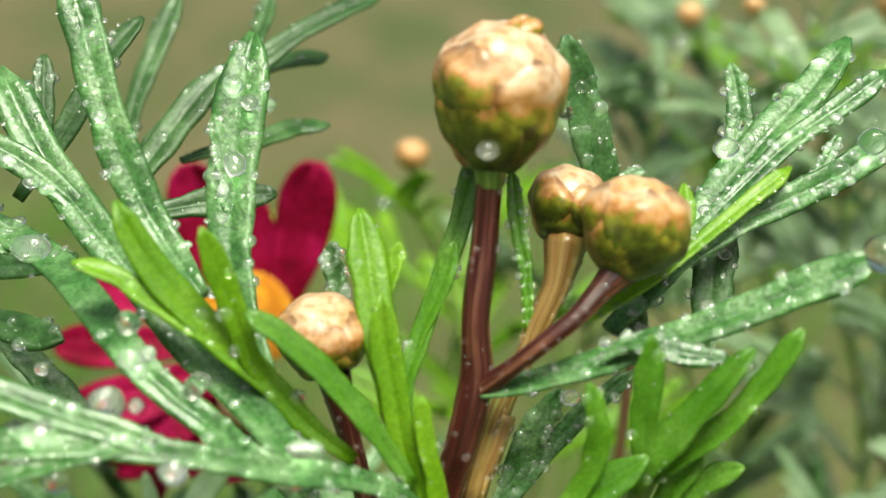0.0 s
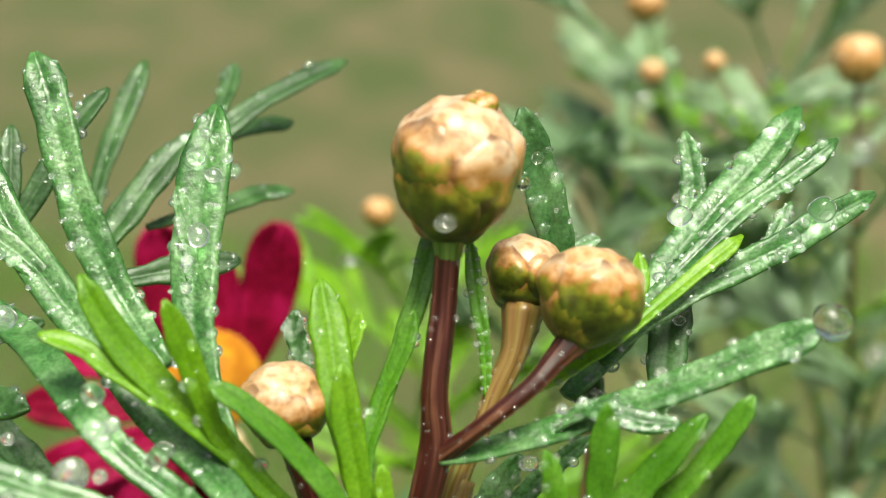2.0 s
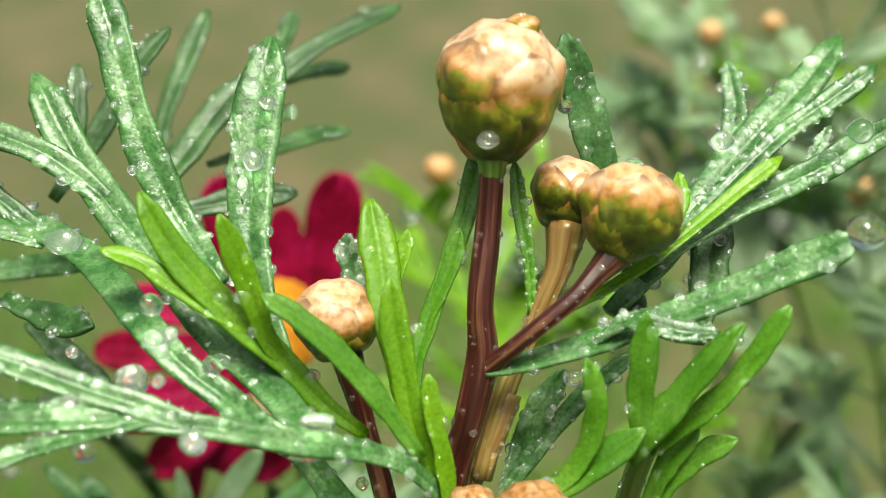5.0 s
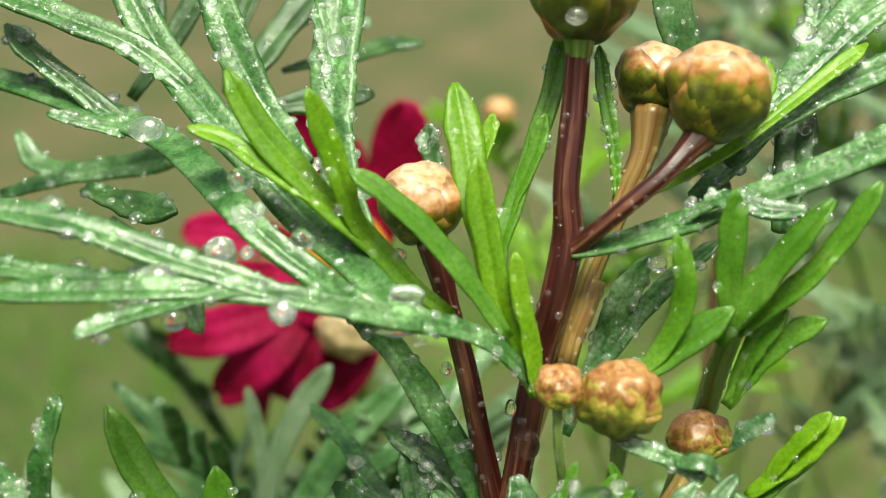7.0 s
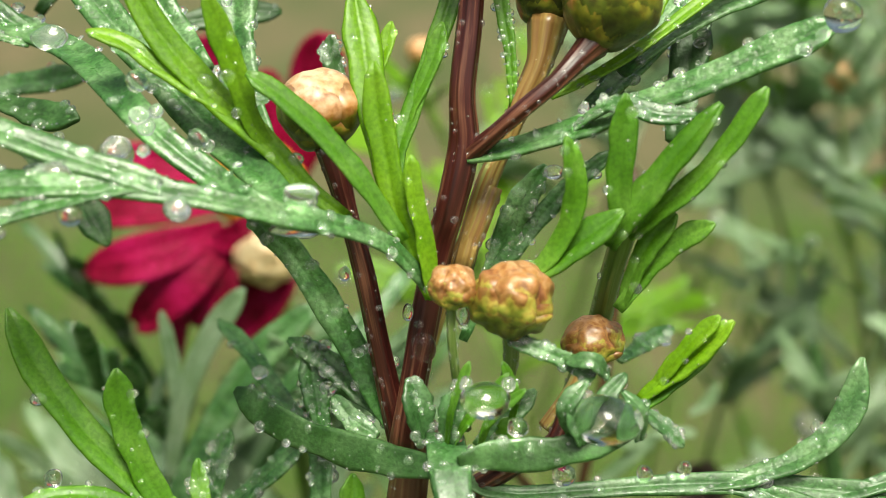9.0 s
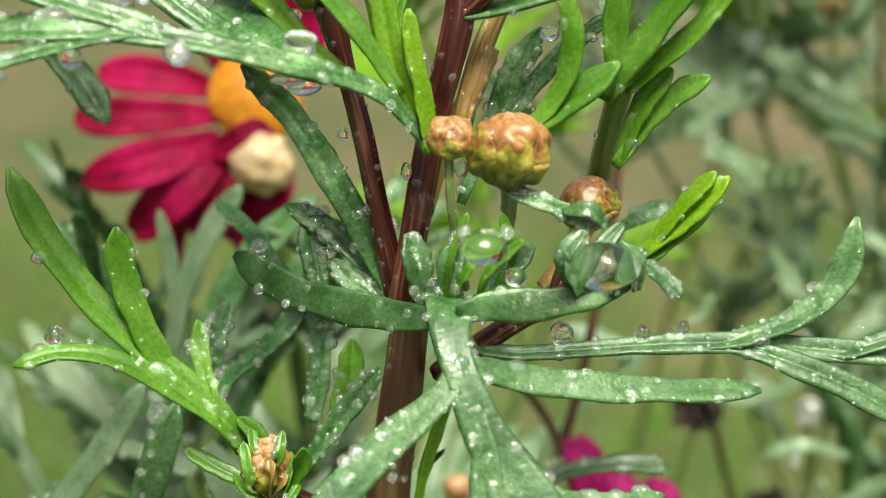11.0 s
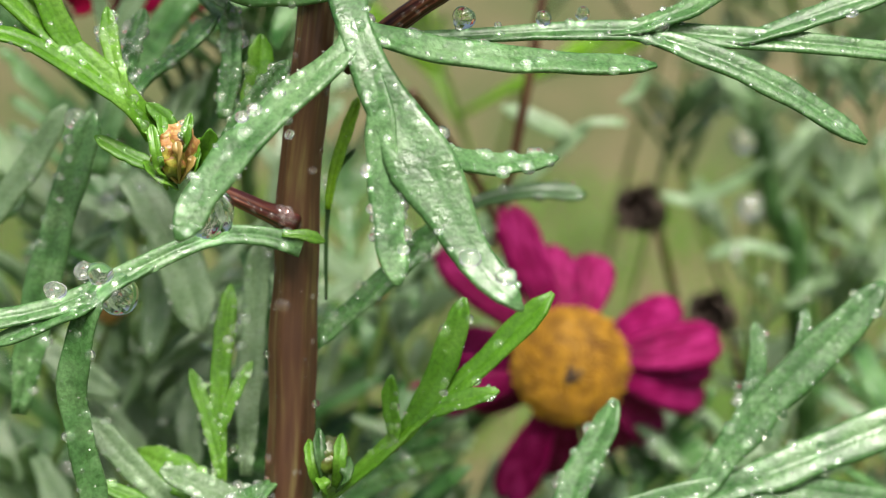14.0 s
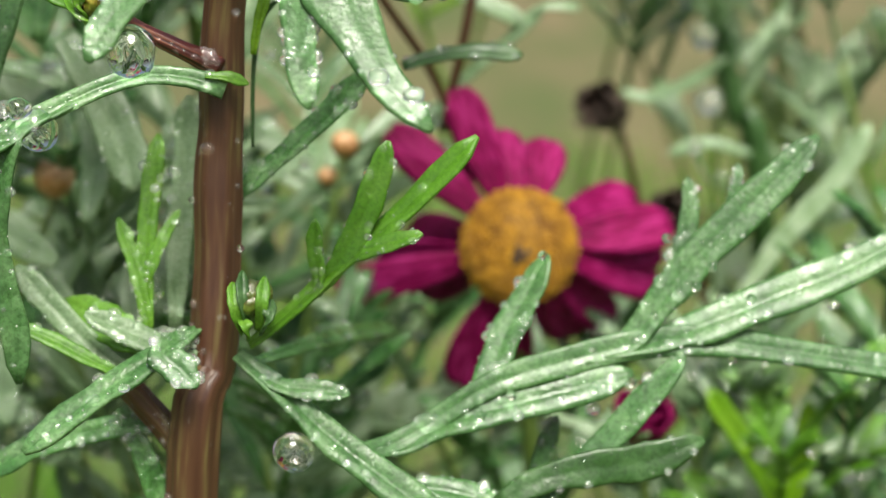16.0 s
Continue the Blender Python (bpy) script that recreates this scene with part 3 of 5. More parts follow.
bud(main, SMALL_BUD, (-13.5, -2.5, 269.3), 1.47, 1.35, (5, -20), 33, 'narrow ochre bud in a leaf axil', True, lumps=0.18, whorls=SMALL_WHORLS)
leaf(main, FRESH, ((-13.4, -2.6, 266.7), (-14.4, -3.9, 267.8), (-15.7, -2.6, 268.7)), 0.85, dew=0.15)
leaf(main, FRESH, ((-14.2, -2.6, 266.7), (-14.4, -4.6, 269.2), (-14.9, -3.5, 271.4)), 0.84, dew=0.15)
leaf(main, FRESH, ((-12.7, -2.6, 266.7), (-12.1, -3.7, 268.5), (-11.8, -2.3, 270.2)), 0.85, dew=0.15)
leaf(main, FRESH, ((-13.0, -2.7, 266.5), (-11.9, -5.0, 267.7), (-11.1, -4.2, 268.6)), 0.84, dew=0.15)
leaf(main, FRESH, ((-14.0, -2.2, 268.6), (-14.1, -3.3, 270.4), (-14.5, -1.8, 272.1)), 0.85, dew=0.15)
leaf(main, FRESH, ((-13.0, -2.2, 268.6), (-12.5, -4.3, 270.5), (-12.2, -3.3, 272.1)), 0.84, dew=0.5)
leaf(main, OCHRE_STEM, ((-13.3, -3.0, 267.2), (-13.8, -3.5, 269.5), (-14.0, -3.0, 270.7)), 0.92, dew=0)
leaf(main, OCHRE_STEM, ((-13.3, -3.0, 267.2), (-12.8, -3.3, 269.3), (-12.8, -2.8, 270.5)), 0.85, dew=0)
leaf(main, OCHRE_STEM, ((-13.3, -3.0, 267.2), (-12.3, -3.9, 268.7), (-12.2, -3.6, 269.2)), 0.77, dew=0)
leaf(main, OCHRE_STEM, ((-13.3, -3.0, 267.2), (-14.1, -3.7, 268.6), (-14.3, -3.4, 269.0)), 0.77, dew=0)
leaf(main, OCHRE_STEM, ((-13.3, -3.0, 267.2), (-13.0, -4.5, 269.4), (-13.1, -4.1, 270.3)), 0.84, dew=0)
bud(main, GREEN_BUD, (-3.2, -4.8, 247.6), 1.37, 1, (5, 5), 37, 'small green leaf bud', True, lumps=0.18, whorls=SMALL_WHORLS)
leaf(main, FRESH, ((-3.8, -5.4, 245.2), (-4.2, -6.4, 247.4), (-4.5, -5.0, 248.9)), 0.96, dew=0)
leaf(main, DARK, ((-3.4, -5.3, 245.6), (-3.6, -6.3, 248.0), (-3.8, -4.8, 249.7)), 0.96, dew=0)
leaf(main, FRESH, ((-2.8, -5.4, 245.4), (-2.3, -6.3, 247.7), (-2.2, -4.9, 249.3)), 0.96, dew=0)
leaf(main, DARK, ((-2.6, -5.4, 245.2), (-1.9, -6.6, 246.8), (-1.7, -5.3, 247.7)), 0.96, dew=0)
leaf(main, FRESH, ((-3.4, -5.5, 244.8), (-3.3, -6.7, 246.1), (-4.0, -5.6, 246.5)), 0.96, dew=0)
stem(main, GREEN_STEM, ((-1.0, -4.3, 291.0), (-0.9, -4.5, 288.3), (-0.4, -2.9, 284.3), (0.1, -0.5, 281.3)), (0.29, 0.30, 0.31, 0.33), 'stem', '')
stem(main, GREEN_STEM, ((2.9, -3.8, 289.0), (2.8, -3.4, 286.4), (1.9, -0.5, 281.3)), (0.51, 0.47, 0.44), 'stem', '')
stem(main, OCHRE_STEM, ((8.3, 1.5, 285.2), (7.4, 0.6, 283.7), (5.4, 0.4, 281.0)), (0.75, 0.64, 0.53), 'stem', '')
leaf(main, GREY, ((-2.2, -1.7, 291.1), (-4.7, -3.4, 294.5), (-7.5, -4.6, 296.1), (-10.9, -6.4, 297.2), (-15.9, -7.6, 298.6), (-20.9, -7.9, 299.4), (-25.9, -8.4, 299.5), (-30.9, -8.4, 299.4), (-36.2, -8.9, 299.4)), 1.71, (
    (((-20.2, -7.9, 299.3), (-22.5, -8.5, 299.1), (-25.4, -9.1, 298.5), (-28.0, -9.8, 297.8), (-29.6, -10.5, 297.3)), 1.39),
    (((-24.3, -7.9, 299.5), (-28.4, -7.4, 299.8), (-32.6, -7.0, 300.2), (-36.9, -6.5, 300.8)), 1.55),
    (((-18.2, -7.6, 299.3), (-20.9, -7.4, 300.1), (-24.0, -7.1, 301.0), (-27.1, -6.8, 302.1), (-30.5, -6.5, 303.2), (-34.0, -6.3, 303.8), (-37.4, -6.2, 304.2)), 2.09),
    (((-13.0, -6.1, 298.1), (-15.9, -3.8, 299.1), (-18.8, -2.8, 301.0), (-22.0, -0.2, 303.4), (-25.8, 5.5, 305.5), (-29.4, 9.8, 306.3), (-33.3, 11.5, 307.5), (-37.6, 13.1, 308.6), (-42.9, 14.8, 309.9)), 2.38),
    (((-32.0, 11.1, 307.3), (-34.5, 11.9, 309.0), (-37.4, 12.7, 311.1), (-39.5, 13.6, 313.1)), 1.81),
    (((-30.4, 9.2, 305.8), (-33.6, 9.7, 306.7), (-36.0, 10.1, 307.3)), 0.93),
    (((-10.3, -5.4, 297.0), (-12.9, -1.9, 298.6), (-16.4, 1.3, 301.0), (-20.0, 4.1, 303.9), (-23.4, 6.9, 306.9), (-26.8, 9.8, 310.2), (-29.3, 12.1, 313.3), (-31.6, 14.6, 317.0)), 2.68),
    (((-26.7, 9.1, 309.7), (-29.9, 10.1, 312.0), (-33.5, 10.8, 313.4), (-37.6, 11.6, 314.9), (-41.7, 12.4, 316.5)), 2.16),
))
leaf(main, YOUNG, ((-7.6, -1.1, 295.8), (-10.5, -0.9, 298.0), (-12.6, -0.6, 300.5), (-15.1, -0.4, 302.7), (-17.6, -0.1, 305.2), (-20.1, 0.3, 308.2), (-21.8, 0.8, 311.4)), 2.00, (
    (((-16.2, -0.7, 303.3), (-19.4, -0.4, 305.4), (-21.8, -0.1, 307.1), (-24.3, -0.1, 307.9)), 1.35),
    (((-13.6, -1.0, 302.1), (-14.5, -1.3, 304.8), (-15.4, -1.6, 307.6), (-16.4, -1.8, 310.5)), 1.61),
), neck=0.4, dew=0.12)
leaf(main, FRESH, ((-4.0, -2.4, 294.7), (-5.5, -2.3, 296.9), (-7.0, -2.3, 299.1), (-9.3, -2.1, 301.8), (-11.8, -2.1, 304.1), (-13.9, -2.2, 305.5)), 1.69, dew=0.12)
leaf(main, YOUNG, ((-2.2, -2.3, 290.9), (-3.5, -1.8, 293.7), (-4.6, -1.3, 296.6), (-5.2, -0.7, 299.8), (-5.8, -0.1, 302.9), (-6.0, 0.4, 305.9)), 1.79, (
    (((-5.4, -0.1, 299.6), (-6.3, 1.8, 303.7), (-6.9, 3.6, 307.0), (-7.5, 5.3, 309.9)), 2.34),
    (((-5.9, 3.1, 304.2), (-5.4, 3.9, 306.3), (-5.0, 4.6, 308.0)), 1.03),
    (((-2.1, -2.4, 292.4), (-2.7, -2.3, 295.0), (-3.3, -2.2, 297.6), (-3.6, -2.0, 300.2)), 1.28),
), dew=0.12)
leaf(main, DARK, ((-8.4, 8.7, 301.9), (-9.3, 9.4, 304.6), (-9.5, 9.9, 306.5)), 1.32)
leaf(main, FRESH, ((-4.7, 1.4, 297.4), (-4.5, 2.5, 299.8), (-3.4, 3.8, 302.9), (-2.0, 5.2, 306.6), (-0.8, 6.7, 310.3), (-0.1, 8.0, 313.5)), 1.49, (
    (((-3.8, 3.6, 302.2), (-2.3, 4.4, 305.4), (-1.6, 5.1, 307.9)), 1.26),
), dew=0.12)
leaf(main, GREY, ((-17.1, 2.3, 305.2), (-19.8, 6.0, 307.6), (-21.9, 7.6, 310.9), (-23.6, 9.2, 314.6), (-24.6, 10.6, 317.5), (-25.5, 12.1, 320.5), (-26.6, 13.5, 323.1)), 2.70, dew=1.6)
leaf(main, GREY, ((-13.1, 1.0, 299.9), (-14.9, 3.9, 303.3), (-15.6, 5.8, 306.4), (-15.8, 7.9, 309.9), (-15.6, 9.8, 313.1), (-15.2, 11.9, 316.8), (-14.7, 13.8, 319.6)), 3.23, (
    (((-16.0, 7.6, 310.0), (-16.4, 8.8, 312.6), (-17.0, 9.9, 314.9)), 1.08),
), dew=1.6)
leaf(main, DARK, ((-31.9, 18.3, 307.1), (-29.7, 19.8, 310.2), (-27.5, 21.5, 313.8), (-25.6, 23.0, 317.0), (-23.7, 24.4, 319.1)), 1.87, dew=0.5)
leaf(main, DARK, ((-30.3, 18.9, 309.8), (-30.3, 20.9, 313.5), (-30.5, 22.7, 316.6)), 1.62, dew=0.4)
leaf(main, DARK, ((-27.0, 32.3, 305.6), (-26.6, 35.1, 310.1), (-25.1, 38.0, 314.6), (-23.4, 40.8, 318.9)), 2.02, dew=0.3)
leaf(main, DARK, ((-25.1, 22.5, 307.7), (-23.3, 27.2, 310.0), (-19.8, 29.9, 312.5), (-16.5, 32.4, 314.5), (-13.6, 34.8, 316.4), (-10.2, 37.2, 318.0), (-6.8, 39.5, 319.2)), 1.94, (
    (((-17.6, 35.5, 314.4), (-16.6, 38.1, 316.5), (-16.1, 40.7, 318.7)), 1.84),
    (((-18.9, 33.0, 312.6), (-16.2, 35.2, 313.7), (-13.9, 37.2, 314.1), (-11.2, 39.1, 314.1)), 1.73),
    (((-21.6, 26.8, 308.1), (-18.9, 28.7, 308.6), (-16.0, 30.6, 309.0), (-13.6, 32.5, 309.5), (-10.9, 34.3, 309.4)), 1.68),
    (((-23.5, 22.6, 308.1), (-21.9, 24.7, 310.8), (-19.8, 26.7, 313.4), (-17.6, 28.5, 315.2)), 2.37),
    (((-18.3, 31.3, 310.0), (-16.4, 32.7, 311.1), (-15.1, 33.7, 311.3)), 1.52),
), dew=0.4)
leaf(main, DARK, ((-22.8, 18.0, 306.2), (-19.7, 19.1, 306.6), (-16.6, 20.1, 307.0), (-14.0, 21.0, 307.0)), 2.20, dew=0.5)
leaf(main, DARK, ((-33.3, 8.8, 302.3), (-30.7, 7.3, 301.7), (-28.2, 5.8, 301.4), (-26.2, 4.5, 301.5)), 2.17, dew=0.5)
leaf(main, PALE, ((9.1, 9.8, 306.2), (8.3, 9.9, 309.6), (7.4, 10.0, 313.3), (6.3, 10.2, 317.0), (5.4, 10.2, 320.1)), 2.69, (
    (((8.7, 10.7, 309.8), (9.9, 11.4, 310.7), (11.0, 12.0, 311.0)), 0.96),
))
leaf(main, GREY, ((8.3, 4.7, 302.4), (11.4, 7.2, 304.7), (14.4, 9.8, 307.8), (16.7, 12.3, 310.2), (19.9, 14.9, 313.0), (23.2, 17.5, 315.8), (26.0, 20.1, 318.7)), 2.77, (
    (((16.6, 14.1, 309.2), (17.7, 15.6, 311.7), (18.1, 17.1, 314.3), (17.6, 18.7, 317.1)), 1.77),
    (((14.8, 9.2, 307.9), (17.6, 10.9, 310.4), (20.8, 12.7, 312.9), (24.4, 14.4, 315.0), (27.8, 16.0, 317.1)), 1.57),
), dew=1.6)
leaf(main, GREY, ((10.4, 5.2, 304.5), (13.4, 6.7, 306.7), (16.8, 8.1, 308.4), (20.3, 9.4, 309.8), (23.4, 10.6, 311.0), (26.6, 11.9, 312.6), (29.9, 13.3, 313.9)), 1.97, (
    (((21.7, 10.8, 310.1), (22.9, 11.9, 311.5), (24.1, 13.1, 313.3)), 0.97),
), dew=1.5)
leaf(main, YOUNG, ((5.5, 1.9, 303.4), (8.4, 3.2, 304.6), (11.7, 4.7, 306.4), (14.3, 6.1, 308.1), (17.4, 7.7, 310.2), (20.1, 9.2, 311.9)), 1.13, dew=0.5)
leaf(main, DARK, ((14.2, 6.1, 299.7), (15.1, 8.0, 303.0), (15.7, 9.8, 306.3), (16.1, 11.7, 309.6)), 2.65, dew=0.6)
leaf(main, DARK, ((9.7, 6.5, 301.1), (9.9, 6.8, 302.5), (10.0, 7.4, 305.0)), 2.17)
leaf(main, YOUNG, ((11.9, 4.0, 307.8), (12.9, 5.5, 309.6), (12.9, 6.9, 311.3)), 1.27, dew=0.12)
leaf(main, GREY, ((0.0, 0.9, 299.6), (3.5, 0.7, 300.4), (7.2, 0.6, 301.6), (10.9, 0.5, 303.1), (14.3, 0.3, 304.3), (17.6, 0.3, 305.8), (20.8, 0.2, 307.2), (23.7, 0.1, 308.6)), 2.38, (
    (((8.4, -0.7, 303.3), (10.0, -1.1, 303.4), (12.3, -1.5, 302.8), (14.6, -1.9, 302.8)), 1.47),
), dew=1.5)
leaf(main, GREY, ((-0.2, 2.8, 286.4), (1.3, 3.6, 289.7), (4.0, 4.5, 293.4), (7.0, 5.3, 296.6), (10.2, 6.0, 299.1)), 1.30, (
    (((2.1, 4.4, 292.7), (3.6, 4.5, 295.4), (5.4, 4.7, 298.3)), 1.90),
))
leaf(main, FRESH, ((3.1, 3.7, 302.4), (2.9, 4.9, 306.0), (2.4, 5.9, 308.7), (2.0, 7.1, 312.1)), 0.99, dew=1.5)
stem(main, GREEN_STEM, ((7.3, 6.3, 279.8), (8.4, 6.2, 283.6), (9.3, 5.0, 287.1), (9.7, 1.9, 291.1), (10.5, -1.0, 295.8)), (0.84, 0.80, 0.77, 0.77, 0.77), 'stem', '')
leaf(main, FRESH, ((10.5, -1.3, 294.7), (12.3, -1.6, 296.5), (14.7, -1.9, 298.6), (17.0, -1.9, 301.5), (18.9, -1.9, 304.6)), 1.64, dew=0.12)
leaf(main, FRESH, ((9.2, -1.5, 294.1), (10.0, -1.9, 296.0), (11.5, -2.3, 298.0), (13.4, -2.6, 300.6), (15.9, -2.7, 303.7)), 2.34, (
    (((9.8, -2.0, 296.1), (9.7, -2.1, 298.6), (9.9, -2.1, 301.2), (10.0, -2.0, 304.2)), 1.77),
), dew=0.12)
leaf(main, FRESH, ((2.4, -2.2, 291.3), (4.9, -2.7, 293.3), (6.5, -3.0, 296.0), (6.9, -3.2, 298.9), (6.2, -3.5, 301.7)), 1.56, (
    (((3.5, -2.5, 291.9), (5.6, -2.7, 293.5), (7.8, -2.8, 295.2), (10.0, -2.8, 296.8)), 2.14),
), dew=0.12)
leaf(main, FRESH, ((10.0, -0.5, 289.6), (11.9, -0.7, 292.4), (13.9, -1.0, 294.5), (16.0, -1.6, 295.7)), 1.53, (
    (((10.8, -0.8, 292.7), (12.2, -0.8, 294.6), (13.6, -0.9, 296.2)), 1.67),
), dew=0.12)
leaf(main, GREY, ((11.2, 8.2, 283.3), (13.3, 10.9, 283.8), (15.7, 13.6, 284.2)), 1.39)
leaf(main, YOUNG, ((11.6, -0.1, 283.2), (13.7, -0.4, 285.1), (15.7, -0.7, 287.0), (17.6, -1.0, 289.0)), 1.63, (
    (((13.3, -0.5, 285.7), (15.0, -0.7, 287.5), (16.7, -0.9, 289.3)), 1.33),
), dew=0.12)
leaf(main, GREY, ((8.0, -6.0, 286.5), (6.6, -5.5, 287.5), (4.6, -5.2, 288.3), (2.5, -4.8, 289.0)), 1.22)
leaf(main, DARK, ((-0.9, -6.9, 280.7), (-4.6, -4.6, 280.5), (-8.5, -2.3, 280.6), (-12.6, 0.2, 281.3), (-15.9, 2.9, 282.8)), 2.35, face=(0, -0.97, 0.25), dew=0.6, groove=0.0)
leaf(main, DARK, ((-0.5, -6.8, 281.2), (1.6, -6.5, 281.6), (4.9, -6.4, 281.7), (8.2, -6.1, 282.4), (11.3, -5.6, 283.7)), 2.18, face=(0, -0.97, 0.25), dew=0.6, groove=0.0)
leaf(main, PALE, ((-1.3, -3.5, 281.9), (-1.1, -6.5, 281.1), (-0.6, -8.8, 279.0), (0.4, -10.4, 276.5), (2.0, -11.8, 273.5), (3.8, -13.4, 270.7), (5.6, -15.0, 267.6), (7.5, -16.6, 264.7), (10.0, -18.5, 262.4)), (2.6, 2.8, 2.6, 2.4, 3.2, 4.1, 3.2, 2.6, 2.2), (
    (((-1.2, -9.8, 277.4), (-4.4, -11.5, 274.6), (-7.5, -13.2, 271.8), (-9.8, -14.9, 269.0), (-11.2, -16.6, 266.4)), 2.51),
    (((0.9, -11.6, 274.6), (1.3, -12.8, 271.6), (1.6, -14.0, 268.7), (1.9, -15.2, 265.8), (2.4, -16.4, 263.4)), 2.1),
    (((5.1, -12.8, 271.5), (7.5, -12.0, 270.3), (10.2, -11.2, 270.1), (12.6, -10.4, 270.3)), 1.7),
    (((0.5, -8.5, 278.4), (4.5, -7.8, 277.1), (9.3, -6.9, 276.3), (14.2, -6.0, 275.8), (19.5, -5.1, 275.5)), 2.05),
), dew=0.8, neck=1.0, groove=0.25, steps=22)
leaf(main, PALE, ((-1.8, 0.3, 278.4), (2.1, -1.6, 277.1), (7.9, -1.1, 277.1), (13.7, -0.5, 277.3), (19.6, -0.0, 277.2), (25.4, -0.1, 276.7), (32.0, -0.3, 276.2), (39.7, 0.0, 275.2)), 1.63, (
    (((18.0, 0.0, 277.4), (20.7, 0.1, 278.1), (23.3, 0.3, 279.3), (25.8, 0.7, 281.7), (26.9, 1.6, 285.7)), 1.94),
    (((19.5, -0.6, 276.8), (24.9, -1.4, 275.1), (29.4, -2.3, 272.9), (34.3, -3.4, 269.8)), 1.93),
    (((26.6, -0.1, 276.7), (30.2, 0.3, 277.8), (33.3, 0.7, 278.8), (37.3, 1.2, 279.9)), 1.71),
), dew=0.6)
leaf(main, DARK, ((6.9, 16.1, 261.1), (9.6, 16.3, 261.9), (13.3, 16.4, 262.3), (16.7, 16.3, 261.9)), 1.73, dew=0.4)
leaf(main, FRESH, ((10.9, -0.4, 282.1), (13.2, 0.1, 283.9), (15.5, 0.6, 285.8), (17.4, 1.2, 288.4)), 1.53, dew=0.12)
leaf(main, FRESH, ((-15.1, -1.8, 270.2), (-16.4, -2.6, 272.9), (-19.8, -2.4, 276.0), (-23.0, -2.0, 278.9), (-26.1, -1.6, 282.3), (-28.7, -1.0, 286.1), (-30.3, -0.5, 289.6)), 2.34, (
    (((-20.2, -2.2, 276.6), (-21.8, -2.1, 279.7), (-22.8, -1.9, 282.8), (-23.1, -1.8, 285.8)), 2.03),
), dew=0.3)
leaf(main, FRESH, ((-14.9, -1.8, 270.0), (-16.6, -2.9, 272.6), (-20.3, -3.2, 275.4), (-23.5, -3.7, 277.4), (-26.7, -4.5, 278.0), (-29.5, -5.6, 277.4)), 1.51, (
    (((-16.7, -2.5, 273.6), (-17.8, -1.5, 276.5), (-18.1, -0.6, 279.1)), 1.23),
), dew=0.8)
leaf(main, GREY, ((-37.4, 7.5, 276.4), (-37.8, 8.3, 280.9), (-37.2, 8.8, 284.2), (-36.2, 9.1, 287.0)), 2.02)
leaf(main, GREY, ((-37.4, 4.8, 278.0), (-38.6, 5.5, 280.7), (-40.2, 6.1, 283.0)), 1.58)
leaf(main, GREY, ((-12.0, -0.9, 267.4), (-9.7, -0.2, 270.3), (-7.7, 0.4, 272.8), (-5.8, 1.0, 275.1)), 1.57)
leaf(main, GREY, ((-10.7, 2.0, 270.8), (-10.2, 3.4, 274.5), (-10.3, 5.0, 278.7)), 1.77)
leaf(main, GREY, ((-18.2, 4.2, 271.4), (-17.0, 5.0, 273.1), (-14.2, 5.9, 275.3), (-11.5, 6.8, 277.8)), 1.88)
leaf(main, GREY, ((-18.3, 5.6, 272.8), (-17.9, 6.8, 275.5), (-17.1, 7.9, 278.1)), 1.73)
leaf(main, FRESH, ((-9.0, 1.1, 271.4), (-8.0, 1.8, 274.1), (-7.8, 2.5, 276.8)), 1.99, dew=0.12)
leaf(main, FRESH, ((-14.5, -2.8, 268.1), (-16.9, -2.1, 269.0), (-19.3, -1.3, 270.2)), 1.32, dew=0.12)
leaf(main, FRESH, ((-13.4, -2.5, 269.5), (-14.1, -2.2, 271.4), (-15.4, -2.2, 272.6)), 1.31, (
    (((-12.2, -2.9, 267.6), (-11.1, -3.5, 269.4), (-10.8, -4.1, 271.1)), 1.30),
), dew=0.12)
leaf(main, GREY, ((-9.7, 4.2, 275.6), (-11.4, 7.6, 277.8), (-14.3, 11.1, 280.4), (-16.4, 14.4, 282.1), (-19.1, 17.5, 283.6)), 1.59, (
    (((-10.5, 5.0, 278.5), (-12.2, 6.3, 279.6), (-14.1, 7.5, 280.4)), 1.29),
), dew=0.3)
leaf(main, GREY, ((-4.8, 1.4, 280.7), (-7.1, 2.6, 282.7), (-9.5, 3.7, 284.6), (-12.4, 4.7, 285.9)), 1.80, (
    (((-9.7, 2.1, 279.4), (-10.4, 3.4, 282.6), (-11.0, 4.6, 285.5)), 1.96),
))
leaf(main, GREY, ((-4.0, 1.0, 279.4), (-5.2, 1.0, 281.4), (-7.8, 1.8, 286.4), (-10.1, 2.2, 290.3), (-12.0, 2.4, 293.0), (-14.9, 2.1, 296.1)), 1.99)
leaf(main, FRESH, ((-6.3, -2.0, 263.2), (-4.7, -1.8, 263.1), (-3.3, -1.5, 262.5)), 0.95, dew=0)
